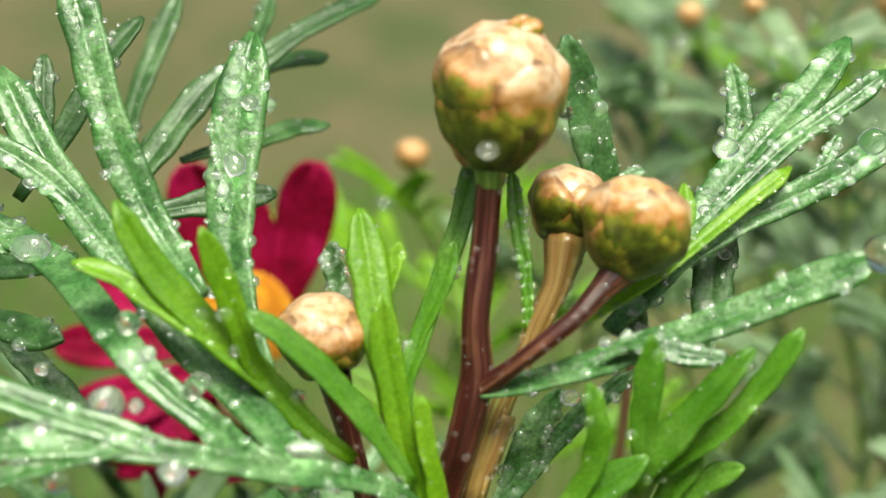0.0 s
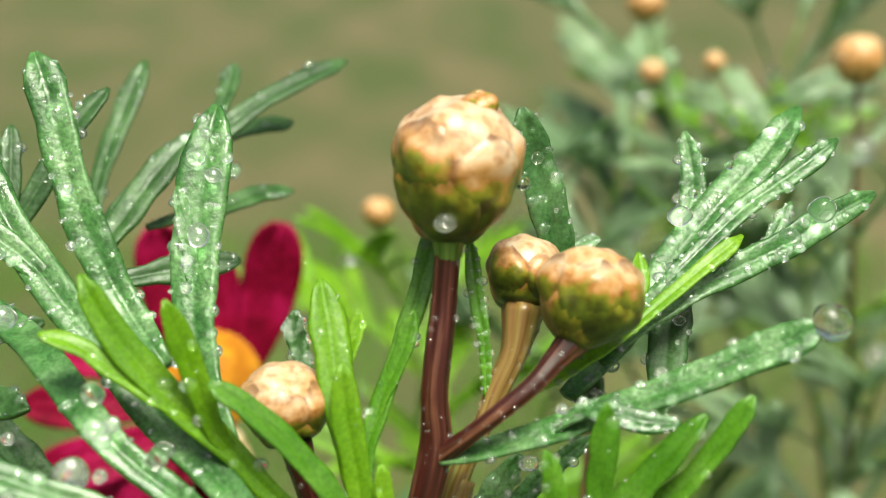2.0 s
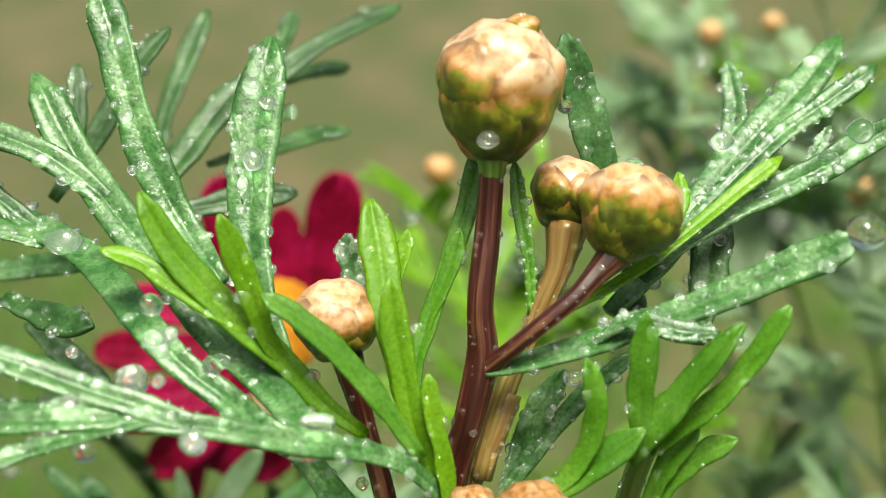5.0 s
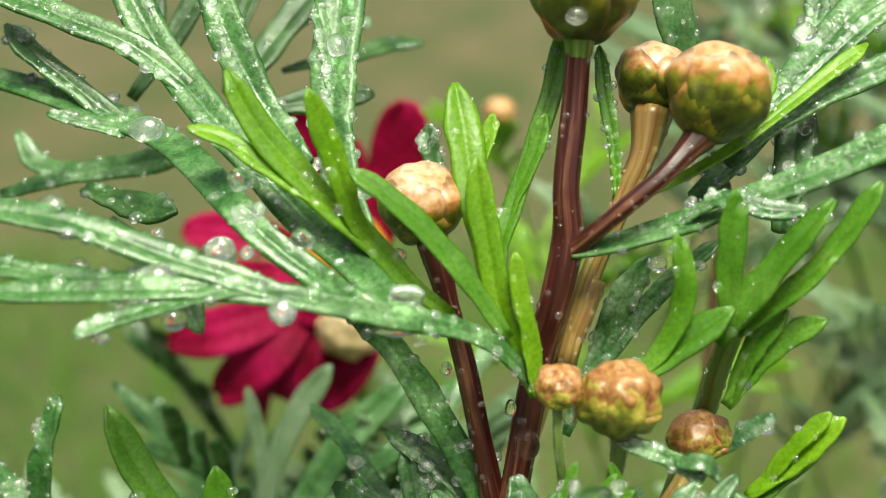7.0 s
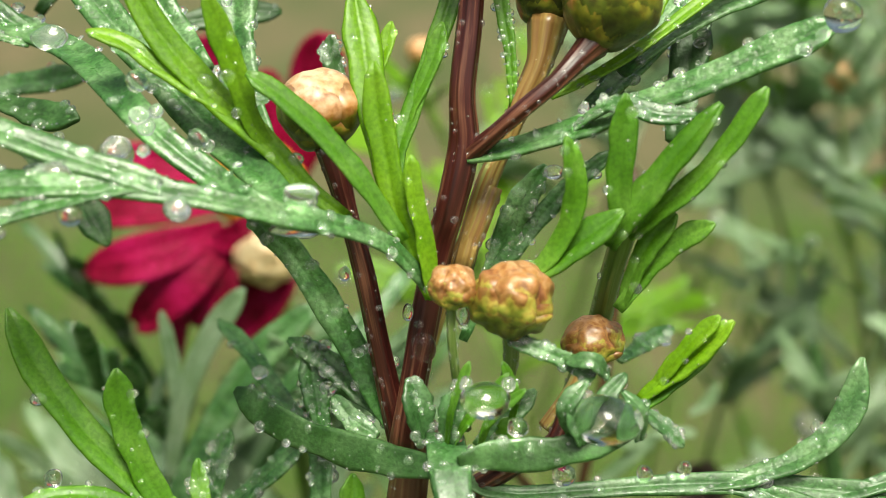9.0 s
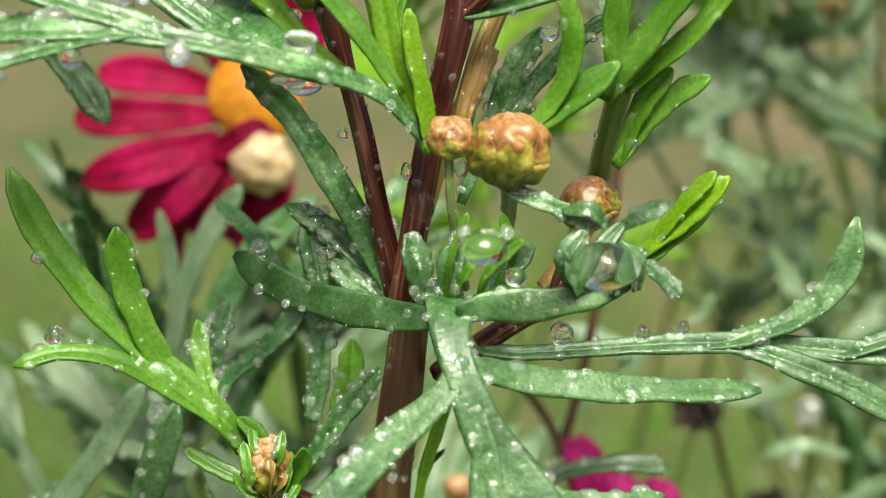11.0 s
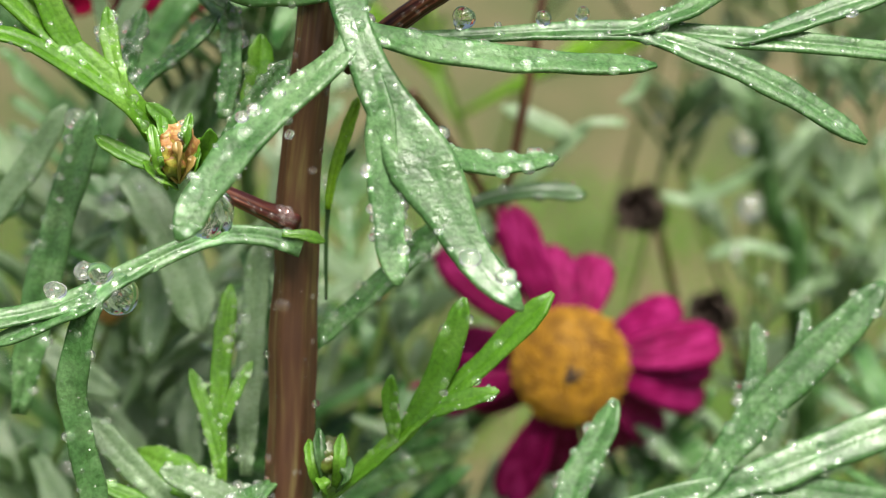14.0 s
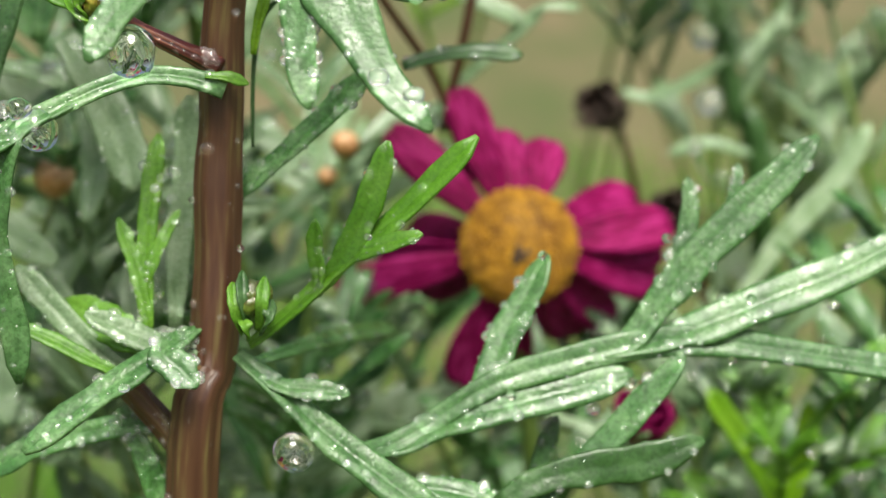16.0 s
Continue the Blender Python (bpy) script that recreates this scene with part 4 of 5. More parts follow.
leaf(main, PALE, ((-4.9, -2.1, 262.3), (-7.4, -2.2, 263.1), (-10.4, -2.9, 263.4), (-13.4, -4.2, 262.7), (-17.1, -5.6, 261.1), (-21.4, -7.0, 259.4), (-25.7, -8.2, 258.8), (-30.0, -9.3, 258.5), (-34.8, -10.5, 257.8)), (3.0, 2.1, 1.7, 1.7, 1.7, 1.6, 1.6, 1.6, 1.5), (
    (((-16.9, -6.2, 260.9), (-18.8, -6.8, 259.9), (-20.0, -7.2, 256.8), (-20.6, -7.4, 253.6), (-20.2, -7.6, 250.0), (-19.5, -7.8, 246.3), (-19.4, -8.0, 242.3)), 2.1),
    (((-19.2, -6.9, 259.7), (-22.5, -7.8, 258.4), (-25.7, -8.6, 257.2)), 1.51),
), dew=0.6)
leaf(main, PALE, ((-26.9, 1.6, 248.5), (-26.1, 2.4, 252.6), (-24.6, 3.7, 259.2), (-22.7, 5.1, 265.7), (-20.9, 6.1, 270.8)), 2.58, dew=0.8)
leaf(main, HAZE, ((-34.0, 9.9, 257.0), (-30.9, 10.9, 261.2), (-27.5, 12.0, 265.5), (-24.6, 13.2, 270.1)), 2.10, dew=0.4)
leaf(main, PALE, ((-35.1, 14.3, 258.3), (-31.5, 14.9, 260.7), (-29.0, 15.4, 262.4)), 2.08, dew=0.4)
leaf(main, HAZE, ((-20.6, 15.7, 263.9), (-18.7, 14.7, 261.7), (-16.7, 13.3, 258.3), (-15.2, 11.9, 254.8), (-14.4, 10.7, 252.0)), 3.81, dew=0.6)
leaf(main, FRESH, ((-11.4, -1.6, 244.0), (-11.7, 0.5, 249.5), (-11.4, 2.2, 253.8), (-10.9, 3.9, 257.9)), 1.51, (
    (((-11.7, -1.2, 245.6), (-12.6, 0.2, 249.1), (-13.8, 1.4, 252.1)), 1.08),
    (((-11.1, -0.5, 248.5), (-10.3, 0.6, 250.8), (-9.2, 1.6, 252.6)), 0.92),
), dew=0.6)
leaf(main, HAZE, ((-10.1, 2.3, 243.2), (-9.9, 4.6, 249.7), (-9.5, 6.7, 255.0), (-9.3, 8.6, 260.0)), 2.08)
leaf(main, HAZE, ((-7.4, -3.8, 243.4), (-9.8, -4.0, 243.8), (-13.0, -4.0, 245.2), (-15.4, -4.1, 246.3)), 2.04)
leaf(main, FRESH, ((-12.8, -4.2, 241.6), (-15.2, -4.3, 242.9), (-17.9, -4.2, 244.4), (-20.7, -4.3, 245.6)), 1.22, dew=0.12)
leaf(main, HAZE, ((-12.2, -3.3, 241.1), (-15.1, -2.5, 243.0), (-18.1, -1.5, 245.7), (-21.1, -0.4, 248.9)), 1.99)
leaf(main, PALE, ((-6.9, -2.4, 245.2), (-9.1, -5.2, 244.2), (-12.6, -7.0, 242.2), (-16.0, -8.4, 240.1), (-19.0, -9.8, 237.9)), 2.32, (
    (((-9.3, -6.7, 244.4), (-8.1, -7.2, 243.1), (-6.9, -7.8, 242.0)), 2.39),
), dew=0.8)
leaf(main, GREY, ((-10.7, -3.2, 237.7), (-14.9, -3.3, 237.1), (-19.9, -3.6, 235.9), (-24.1, -4.2, 233.5)), 2.08)
leaf(main, GREY, ((-13.4, -2.9, 238.7), (-11.2, -3.8, 233.3), (-10.5, -4.4, 228.6)), 1.75)
leaf(main, GREY, ((-5.6, 0.7, 253.3), (-4.0, 1.3, 254.6), (-1.1, 2.2, 257.0), (2.3, 3.2, 260.0), (5.0, 4.1, 262.7)), 1.84)
leaf(main, YOUNG, ((-3.3, 1.4, 264.2), (-2.9, 2.0, 266.6), (-1.9, 2.8, 269.7), (-1.0, 3.3, 272.1)), 0.89, dew=0.12)
leaf(main, DARK, ((-3.6, 1.7, 257.3), (-3.5, 2.7, 262.6), (-2.9, 3.3, 266.3), (-1.3, 3.4, 268.3)), 0.41, dew=0)
leaf(main, FRESH, ((-3.7, -3.7, 243.8), (-0.8, -3.5, 246.1), (2.9, -3.1, 249.6), (6.6, -2.7, 252.6), (9.9, -2.4, 255.8), (12.9, -2.0, 258.8)), 1.86, (
    (((2.5, -3.4, 249.2), (4.3, -3.0, 252.1), (5.6, -2.6, 255.3), (6.6, -2.1, 258.5)), 1.94),
    (((4.2, -3.6, 250.4), (6.7, -3.8, 251.5), (9.0, -4.2, 252.2)), 1.37),
    (((1.3, -3.6, 248.5), (1.2, -3.2, 250.9), (1.3, -3.0, 253.0)), 1.21),
), dew=0.25)
leaf(main, GREY, ((-3.7, -1.2, 241.6), (-0.8, 7.4, 240.1), (2.2, 15.9, 238.4), (5.6, 24.3, 236.3)), 1.85, dew=0.5)
leaf(main, PALE, ((-4.5, -3.9, 243.2), (-1.2, -4.9, 240.6), (2.1, -6.0, 237.7), (5.8, -7.1, 235.1), (9.4, -8.1, 232.7), (13.4, -9.2, 229.9)), 2.51, (
    (((-1.2, -4.9, 241.2), (1.3, -5.2, 240.9), (3.7, -5.5, 240.6)), 1.62),
), dew=0.6)
leaf(main, PALE, ((1.2, -5.2, 237.8), (4.4, -4.7, 235.9), (7.6, -2.5, 236.1), (11.8, -1.4, 238.6), (15.2, -0.5, 240.1), (19.5, 0.3, 241.1), (23.8, 1.0, 242.0), (28.1, 1.6, 242.4), (32.4, 1.9, 242.0), (37.6, 2.0, 241.2), (44.0, 2.1, 240.1), (54.1, 2.2, 238.6)), 2.3, (
    (((13.1, 0.2, 238.9), (15.1, 2.1, 242.8), (16.8, 3.6, 245.5), (18.3, 5.1, 248.2)), 2.5),
    (((24.2, 1.6, 242.3), (27.3, 2.8, 245.7), (30.7, 4.1, 249.3), (35.1, 5.5, 253.2), (38.9, 6.8, 257.0)), 2.9),
    (((27.4, 4.1, 246.2), (28.5, 5.1, 248.2), (29.3, 6.3, 251.0), (29.2, 7.5, 253.7)), 1.48),
    (((32.2, 6.1, 251.9), (32.9, 6.7, 253.6), (33.0, 7.3, 254.8)), 0.87),
    (((26.4, 1.6, 242.4), (29.8, 2.2, 243.2), (35.0, 3.1, 245.1), (41.1, 4.0, 247.3), (47.2, 5.1, 250.3)), 3.1),
    (((15.2, -4.1, 229.8), (18.6, -3.2, 232.6), (21.9, -2.3, 235.1), (25.3, -1.2, 238.5), (28.4, -0.1, 241.7)), 2.10),
    (((7.2, -2.7, 235.5), (11.0, -1.9, 237.2), (16.1, -1.2, 238.4), (21.1, -0.5, 239.5), (24.6, 0.1, 240.3)), 2.7),
    (((16.6, -0.1, 229.4), (17.7, 0.8, 232.7), (19.0, 1.6, 236.3)), 1.47),
), dew=0.5, steps=20, groove=0.7)
leaf(main, DARK, ((14.3, -4.5, 231.7), (17.7, -4.0, 233.4), (21.9, -3.4, 234.1), (25.7, -2.6, 234.3), (29.8, -1.8, 235.7)), 2.7, dew=0.5, face=(0, -0.97, 0.25), groove=0.3)
leaf(main, PALE, ((7.7, -4.3, 233.0), (11.0, -4.4, 232.6), (15.2, -4.7, 231.4), (19.3, -5.0, 230.2)), 2.49)
leaf(main, HAZE, ((-20.2, 21.0, 256.7), (-19.3, 19.0, 252.5), (-19.9, 17.0, 247.8)), 3.2, dew=0.3)
leaf(main, HAZE, ((-32.4, 24.0, 248.9), (-28.1, 22.0, 245.6), (-23.3, 20.0, 243.5)), 2.6, dew=0.3)
leaf(main, FRESH, ((-10.4, -3.0, 242.9), (-13.1, -2.0, 244.0), (-15.6, -0.5, 245.1), (-18.1, 1.0, 245.7)), 2.9, dew=0.3)
leaf(main, DARK, ((-18.6, 4.0, 242.7), (-20.9, 5.0, 244.8), (-22.8, 6.0, 246.5)), 1.2, dew=0.3)
leaf(main, HAZE, ((-31.2, 22.0, 237.2), (-29.0, 20.0, 233.2), (-28.3, 18.0, 229.2)), 2.8, dew=0.3)
leaf(main, HAZE, ((-17.1, 24.0, 243.9), (-17.7, 22.0, 240.3), (-16.8, 20.0, 236.8)), 2.2, dew=0.3)
leaf(main, GREY, ((-8.4, 9.0, 248.5), (-9.6, 11.0, 254.0), (-10.2, 13.0, 257.3)), 2.4, dew=0.6)
leaf(main, PALE, ((-2.7, -3.4, 281.1), (-3.0, -3.4, 283.6), (-3.6, -2.6, 285.6)), 2.2, dew=0.5)
leaf(main, PALE, ((-1.2, -4.6, 281.7), (-1.0, -4.8, 283.7), (-0.5, -4.2, 285.3)), 1.8, dew=0.5)
leaf(main, GREY, ((0.7, -3.6, 281.1), (2.4, -3.0, 282.7), (4.6, -2.2, 284.6)), 1.7, dew=0.5)
leaf(main, FRESH, ((2.3, -4.4, 281.4), (2.7, -4.6, 282.5), (3.0, -4.4, 283.5)), 1.6, dew=0.1)
leaf(main, PALE, ((-6.0, 0.5, 280.3), (-7.8, 1.5, 281.2), (-9.1, 2.5, 282.5)), 1.6, dew=0.5)
leaf(main, PALE, ((6.6, -6.3, 283.0), (6.2, -7.0, 285.1), (7.7, -6.1, 286.7)), 1.25, dew=0.1)
leaf(main, PALE, ((8.1, -6.4, 282.6), (8.3, -7.0, 285.1), (10.1, -6.0, 287.0)), 1.25, dew=0.1)
leaf(main, PALE, ((11.0, -6.4, 282.6), (11.0, -7.1, 284.8), (9.8, -6.3, 286.0)), 1.25, dew=0.1)
leaf(main, PALE, ((9.5, -6.5, 282.3), (10.1, -7.2, 284.4), (11.6, -6.4, 285.3)), 1.25, dew=0.1)
leaf(main, PALE, ((9.1, -5.4, 286.5), (8.0, -6.3, 287.9), (6.2, -5.8, 287.7)), 1.25, dew=0.1)
leaf(main, PALE, ((7.4, -6.5, 282.3), (6.9, -7.2, 284.4), (8.4, -6.4, 285.7)), 1.25, dew=0.1)
leaf(main, FRESH, ((-0.9, -4.6, 281.5), (0.2, -5.6, 283.8), (2.7, -5.4, 286.8)), 0.7, dew=0.1)
leaf(main, FRESH, ((-1.3, -4.6, 281.5), (-0.9, -5.4, 284.5), (0.2, -5.2, 287.5)), 0.7, dew=0.1)
leaf(main, FRESH, ((2.8, -4.3, 282.6), (3.1, -5.2, 285.2), (2.3, -5.2, 287.5)), 0.7, dew=0.1)
leaf(main, FRESH, ((0.9, -4.6, 281.5), (1.6, -5.6, 283.8), (3.8, -5.6, 285.8)), 0.7, dew=0.1)
leaf(main, PALE, ((10.9, -5.9, 284.7), (12.8, -5.7, 283.2), (14.0, -5.5, 281.9)), 1.08)
drop((2.34, 4.99, 321.66), 0.69, 0.6, 0.4)
drop((0.20, 0.90, 314.60), 0.72, 0.85, 0.4, 'clear flat raindrop under a flower bud')
drop((23.53, -1.34, 309.08), 1.25, 1, 1)
drop((23.54, 10.49, 311.48), 0.81, 0.8, 0.4)
drop((25.62, 10.55, 313.36), 0.95, 0.9, 1)
drop((16.60, 13.26, 312.25), 0.89, 0.8, 0.4)
drop((21.41, 13.08, 313.17), 0.56, 1.1, 1)
drop((21.57, 17.15, 315.48), 0.81, 0.7, 0.4)
drop((23.80, 18.57, 317.02), 0.73, 0.7, 0.4)
drop((-24.90, 11.44, 319.44), 0.74, 1.2, 0.4)
drop((-15.85, 11.24, 316.56), 0.68, 1, 0.4)
drop((-14.66, 9.98, 315.63), 0.58, 0.9, 0.4)
drop((-15.44, 7.57, 312.17), 0.73, 1.2, 0.4)
drop((-15.39, 12.60, 317.88), 0.44, 1, 0.4)
drop((-16.15, 7.18, 310.61), 0.42, 1, 0.4)
drop((-16.09, 5.78, 309.14), 0.39, 1, 0.4)
drop((-24.03, 8.77, 314.93), 0.55, 0.8, 0.4)
drop((-20.65, -2.87, 305.01), 0.75, 1, 1)
drop((-19.53, -2.92, 303.16), 0.48, 1, 0.4)
drop((-16.71, -4.73, 301.68), 0.65, 1, 1)
drop((-20.59, -3.00, 302.87), 0.70, 0.9, 0.4)
drop((-21.49, -5.95, 301.35), 0.94, 0.85, 0.4)
drop((-19.74, -6.48, 301.29), 0.43, 1, 0.4)
drop((-28.55, 7.70, 306.49), 1.27, 0.7, 0.4)
drop((-17.51, -8.31, 298.07), 0.88, 1, 0.4)
drop((-18.93, -7.93, 299.60), 0.54, 0.8, 0.4)
drop((-24.96, -8.29, 300.21), 1.21, 0.6, 0.4)
drop((-10.19, -6.60, 298.76), 1.12, 0.5, 0.4)
drop((12.39, 7.99, 305.60), 0.80, 0.8, 0.4)
drop((5.90, 4.02, 297.93), 0.67, 0.8, 0.4)
drop((8.75, -0.21, 303.71), 0.29, 1, 0.4)
drop((7.56, -0.33, 303.20), 0.26, 1, 0.4)
drop((-31.61, -5.81, 304.00), 0.80, 0.9, 0.4)
drop((-20.13, -3.17, 302.17), 0.59, 1, 0.4)
drop((-17.46, -8.49, 298.20), 0.77, 1, 0.4)
drop((-30.07, -6.19, 300.40), 0.52, 1, 0.4)
drop((-27.96, -10.14, 296.93), 0.56, 0.6, 0.4)
drop((-19.61, 4.21, 303.24), 1.21, 0.5, 0.4)
drop((-29.08, 9.47, 306.17), 1.54, 0.4, 0.4)
drop((-21.69, -4.94, 300.86), 1.12, 0.9, 1)
drop((-25.90, -6.73, 299.89), 1.35, 0.55, 0.4)
drop((-11.05, -5.59, 296.20), 1.23, 0.35, 0.4)
drop((-20.90, -0.77, 302.30), 0.80, 1, 0.4)
drop((-23.83, -9.19, 297.86), 0.74, 1, 1)
drop((-10.38, -4.76, 297.85), 1.13, 0.6, 0.4)
drop((-14.16, 0.18, 299.88), 0.62, 0.9, 0.4)
drop((-16.95, -0.09, 300.45), 0.68, 0.8, 0.4)
drop((-29.88, -6.18, 300.01), 0.53, 1, 0.4)
drop((-15.40, 2.68, 300.84), 0.51, 1, 0.4)
drop((-26.76, 1.11, 300.72), 0.44, 1, 0.4)
drop((-13.54, 0.25, 303.47), 0.87, 0.5, 0.4)
drop((-10.55, -0.32, 294.99), 1.16, 0.6, 0.4)
drop((-8.13, 1.48, 291.47), 0.42, 1.2, 1)
drop((-3.87, 0.38, 289.12), 0.38, 1.6, 1)
drop((-2.81, -0.18, 286.86), 0.83, 1.4, 1)
drop((-15.01, 9.78, 281.76), 0.63, 0.8, 0.4)
drop((8.74, -8.45, 284.71), 2.15, 0.72, 1)
drop((10.54, -8.07, 284.58), 0.48, 1, 0.4)
drop((7.62, -6.74, 285.78), 0.42, 0.9, 0.4)
drop((9.80, -6.09, 286.32), 0.43, 1, 0.4)
drop((1.19, -8.40, 286.0), 1.6, 0.72, 1)
drop((-0.03, -7.52, 286.77), 0.42, 1.2, 0.4)
drop((2.63, -7.05, 286.62), 0.45, 1.1, 0.4)
drop((-0.20, -3.62, 290.03), 0.49, 1.3, 0.4)
drop((-4.75, 1.40, 285.36), 0.33, 1.2, 0.4)
drop((6.60, -1.30, 278.25), 0.84, 1, 1)
drop((12.12, -0.61, 278.12), 0.58, 1, 1)
drop((14.83, -0.53, 278.46), 0.50, 1, 1)
drop((-27.03, -4.19, 279.05), 0.63, 1, 1)
drop((-22.28, 5.86, 270.18), 0.84, 1, 0.4)
drop((-17.16, -6.82, 260.24), 1.44, 1.1, 1)
drop((-18.17, -7.45, 261.83), 0.90, 0.9, 1)
drop((-21.42, -6.86, 260.50), 0.84, 0.8, 0.4)
drop((-19.89, -4.60, 261.29), 0.72, 0.9, 0.4)
drop((-11.13, -3.54, 265.12), 1.80, 1.1, 1)
drop((-5.97, -1.24, 264.45), 0.50, 1.3, 0.4)
drop((-4.55, -12.19, 272.19), 0.33, 1, 0.4)
drop((-4.05, -11.04, 274.74), 0.74, 0.7, 0.4)
drop((2.70, -15.90, 265.56), 0.41, 1, 0.4)
drop((11.50, -4.09, 275.73), 0.51, 1, 0.4)
drop((8.49, -4.69, 275.40), 0.35, 1, 0.4)
drop((6.85, -5.51, 276.24), 0.44, 1, 0.4)
drop((-5.94, -12.14, 273.63), 0.36, 1, 0.4)
drop((1.96, -13.47, 267.07), 0.36, 1, 0.4)
drop((-7.15, -12.67, 272.33), 0.66, 0.9, 0.4)
drop((-8.33, -13.53, 270.94), 0.59, 0.9, 0.4)
drop((6.82, -17.97, 265.55), 0.72, 0.9, 0.4)
drop((8.98, -18.73, 264.58), 0.71, 0.8, 0.4)
drop((20.08, -0.79, 276.58), 0.62, 0.6, 0.4)
drop((29.19, -1.82, 272.46), 0.56, 0.8, 0.4)
drop((3.25, -6.67, 283.60), 0.72, 0.9, 1)
drop((-0.30, -7.00, 236.80), 1.53, 1, 1)
drop((22.18, -0.82, 239.27), 0.50, 1, 0.4)
drop((21.59, -0.70, 237.66), 0.58, 0.9, 0.4)
drop((39.97, 3.11, 244.67), 0.51, 0.7, 0.4)
drop((22.90, -0.59, 240.18), 0.50, 1, 0.4)
drop((9.32, -2.32, 237.38), 1.17, 0.5, 0.4)
drop((-8.31, -4.66, 234.17), 0.56, 1.2, 0.4)
drop((-6.48, -1.19, 264.64), 0.48, 1.2, 0.4)
drop((29.34, 1.92, 246.51), 0.43, 1, 1)
drop((30.63, 2.66, 247.84), 0.43, 1, 1)
drop((32.06, 0.37, 241.13), 0.34, 1, 1)
drop((24.41, -1.15, 240.01), 0.38, 1, 1)
drop((27.95, -0.89, 241.87), 0.38, 1, 1)
drop((21.68, -1.25, 239.61), 0.46, 1, 1)
drop((17.88, 4.03, 248.38), 0.34, 1, 1)
drop((27.24, 3.56, 249.81), 0.39, 1, 1)
drop((13.10, -2.50, 237.89), 0.46, 1, 1)
drop((26.25, 0.99, 244.45), 0.34, 1, 1)
drop((33.52, 1.87, 245.50), 0.43, 1, 1)
drop((-10.26, -2.24, 247.19), 0.33, 1, 1)
drop((-7.73, -1.16, 254.00), 0.29, 1, 1)
drop((-4.20, -2.40, 250.68), 0.29, 1, 1)
drop((15.41, -1.96, 239.25), 0.38, 1, 1)
drop((5.31, 9.18, 317.79), 0.26, 1, 1)
drop((6.43, 9.19, 317.00), 0.41, 1, 1)
drop((5.44, 8.99, 315.38), 0.52, 1, 1)
drop((17.24, 12.36, 314.04), 0.34, 1, 1)
drop((18.12, 13.28, 316.07), 0.27, 1, 1)
drop((20.16, 15.17, 315.39), 0.31, 1, 1)
# ---- flowering shoots behind ----
red_shoot = thing("flowering_shoot", "wet daisy shoot with one open crimson flower", "flowering shoot", "flowering daisy shoots")
pink_shoot = thing("flowering_shoot", "wet daisy shoot with one open magenta flower", "flowering shoot", "flowering daisy shoots")
flower(pink_shoot, MAGENTA, DISC, (17.2, 38.6, 239.9), (-0.02, -0.97, 0.25), 5.8, ((112, 12.8, -0, -0.06), (138, 13.3, 0, -0.06), (101, 9.9, -34, -0.06), (76, 9.6, -39, -0.06), (34, 13.3, -42, -0.06), (12, 12.6, -21, -0.06), (-1, 12.8, -30, -0.06), (-11, 12.8, -30, -0.06), (-33, 13.4, -47, -0.06), (-53, 13.8, -55, -0.06), (-70, 13.8, -56, -0.06), (-97, 13.6, -51, -0.06), (-115, 12.7, -22, -0.06), (-149, 14.0, -56, -0.06), (-165, 14.7, 1, -0.06), (-170, 12.9, -33, -0.06), (168, 13.8, -53, -0.06)), 4.7, 5, 'open magenta daisy with a yellow-brown centre', 0, 0.5)
red_head = flower(red_shoot, RED, ORANGE_DISC, (-20.4, 56.3, 285.9), (0.35, -0.8, 0.48), 4.8, (), 5.1, 9, 'open crimson daisy with an orange centre', 0, 0.6)
for k, (spine, wide) in enumerate((
    (((-23.7, 57.5, 286.5), (-29.2, 55.0, 288.2), (-36.2, 57.0, 288.5)), 3.7),
    (((-23.7, 55.0, 284.5), (-30.4, 51.5, 284.8), (-37.9, 53.0, 284.5)), 3.8),
    (((-23.4, 53.0, 282.6), (-26.8, 49.0, 281.7), (-31.1, 48.0, 280.5), (-36.7, 50.0, 279.0)), 4.3),
    (((-22.8, 52.0, 282.3), (-25.3, 48.0, 279.9), (-28.0, 47.0, 277.3), (-31.9, 48.5, 273.8)), 4.8),
    (((-22.2, 52.0, 282.0), (-23.5, 48.0, 279.3), (-24.2, 47.0, 276.7), (-25.3, 48.0, 273.7)), 4.8),
    (((-26.0, 52.0, 277.5), (-27.9, 52.0, 273.0), (-29.1, 53.0, 268.2)), 1.8),
    (((-19.9, 54.0, 282.9), (-18.7, 51.0, 279.1), (-19.8, 50.0, 276.2), (-22.5, 51.0, 272.1)), 5.0),
    (((-24.0, 50.5, 281.9), (-21.2, 48.5, 282.6), (-18.1, 49.5, 284.1)), 3.6),
    (((-16.9, 59.0, 286.3), (-15.1, 59.0, 293.4), (-13.5, 58.0, 301.3)), 5.0),
    (((-21.4, 59.0, 286.3), (-24.0, 59.0, 293.4), (-25.6, 58.0, 301.0)), 5.6),
    (((-19.1, 60.0, 286.6), (-19.4, 60.0, 292.6), (-19.8, 60.0, 297.3)), 3.0),
)):
    spine_petal(red_head, RED, spine, 1.12 * wide, 40 + k)
stem(pink_shoot, GREEN_STEM, ((27.2, 78.6, -4.0), (23.2, 60.6, 150.0), (17.2, 42.6, 237.9)), (2.0, 1.4, 0.9))
stem(red_shoot, GREEN_STEM, ((-7.8, 87.8, -4.0), (-11.8, 73.8, 180.0), (-19.8, 61.8, 281.0)), (2.0, 1.4, 0.9))
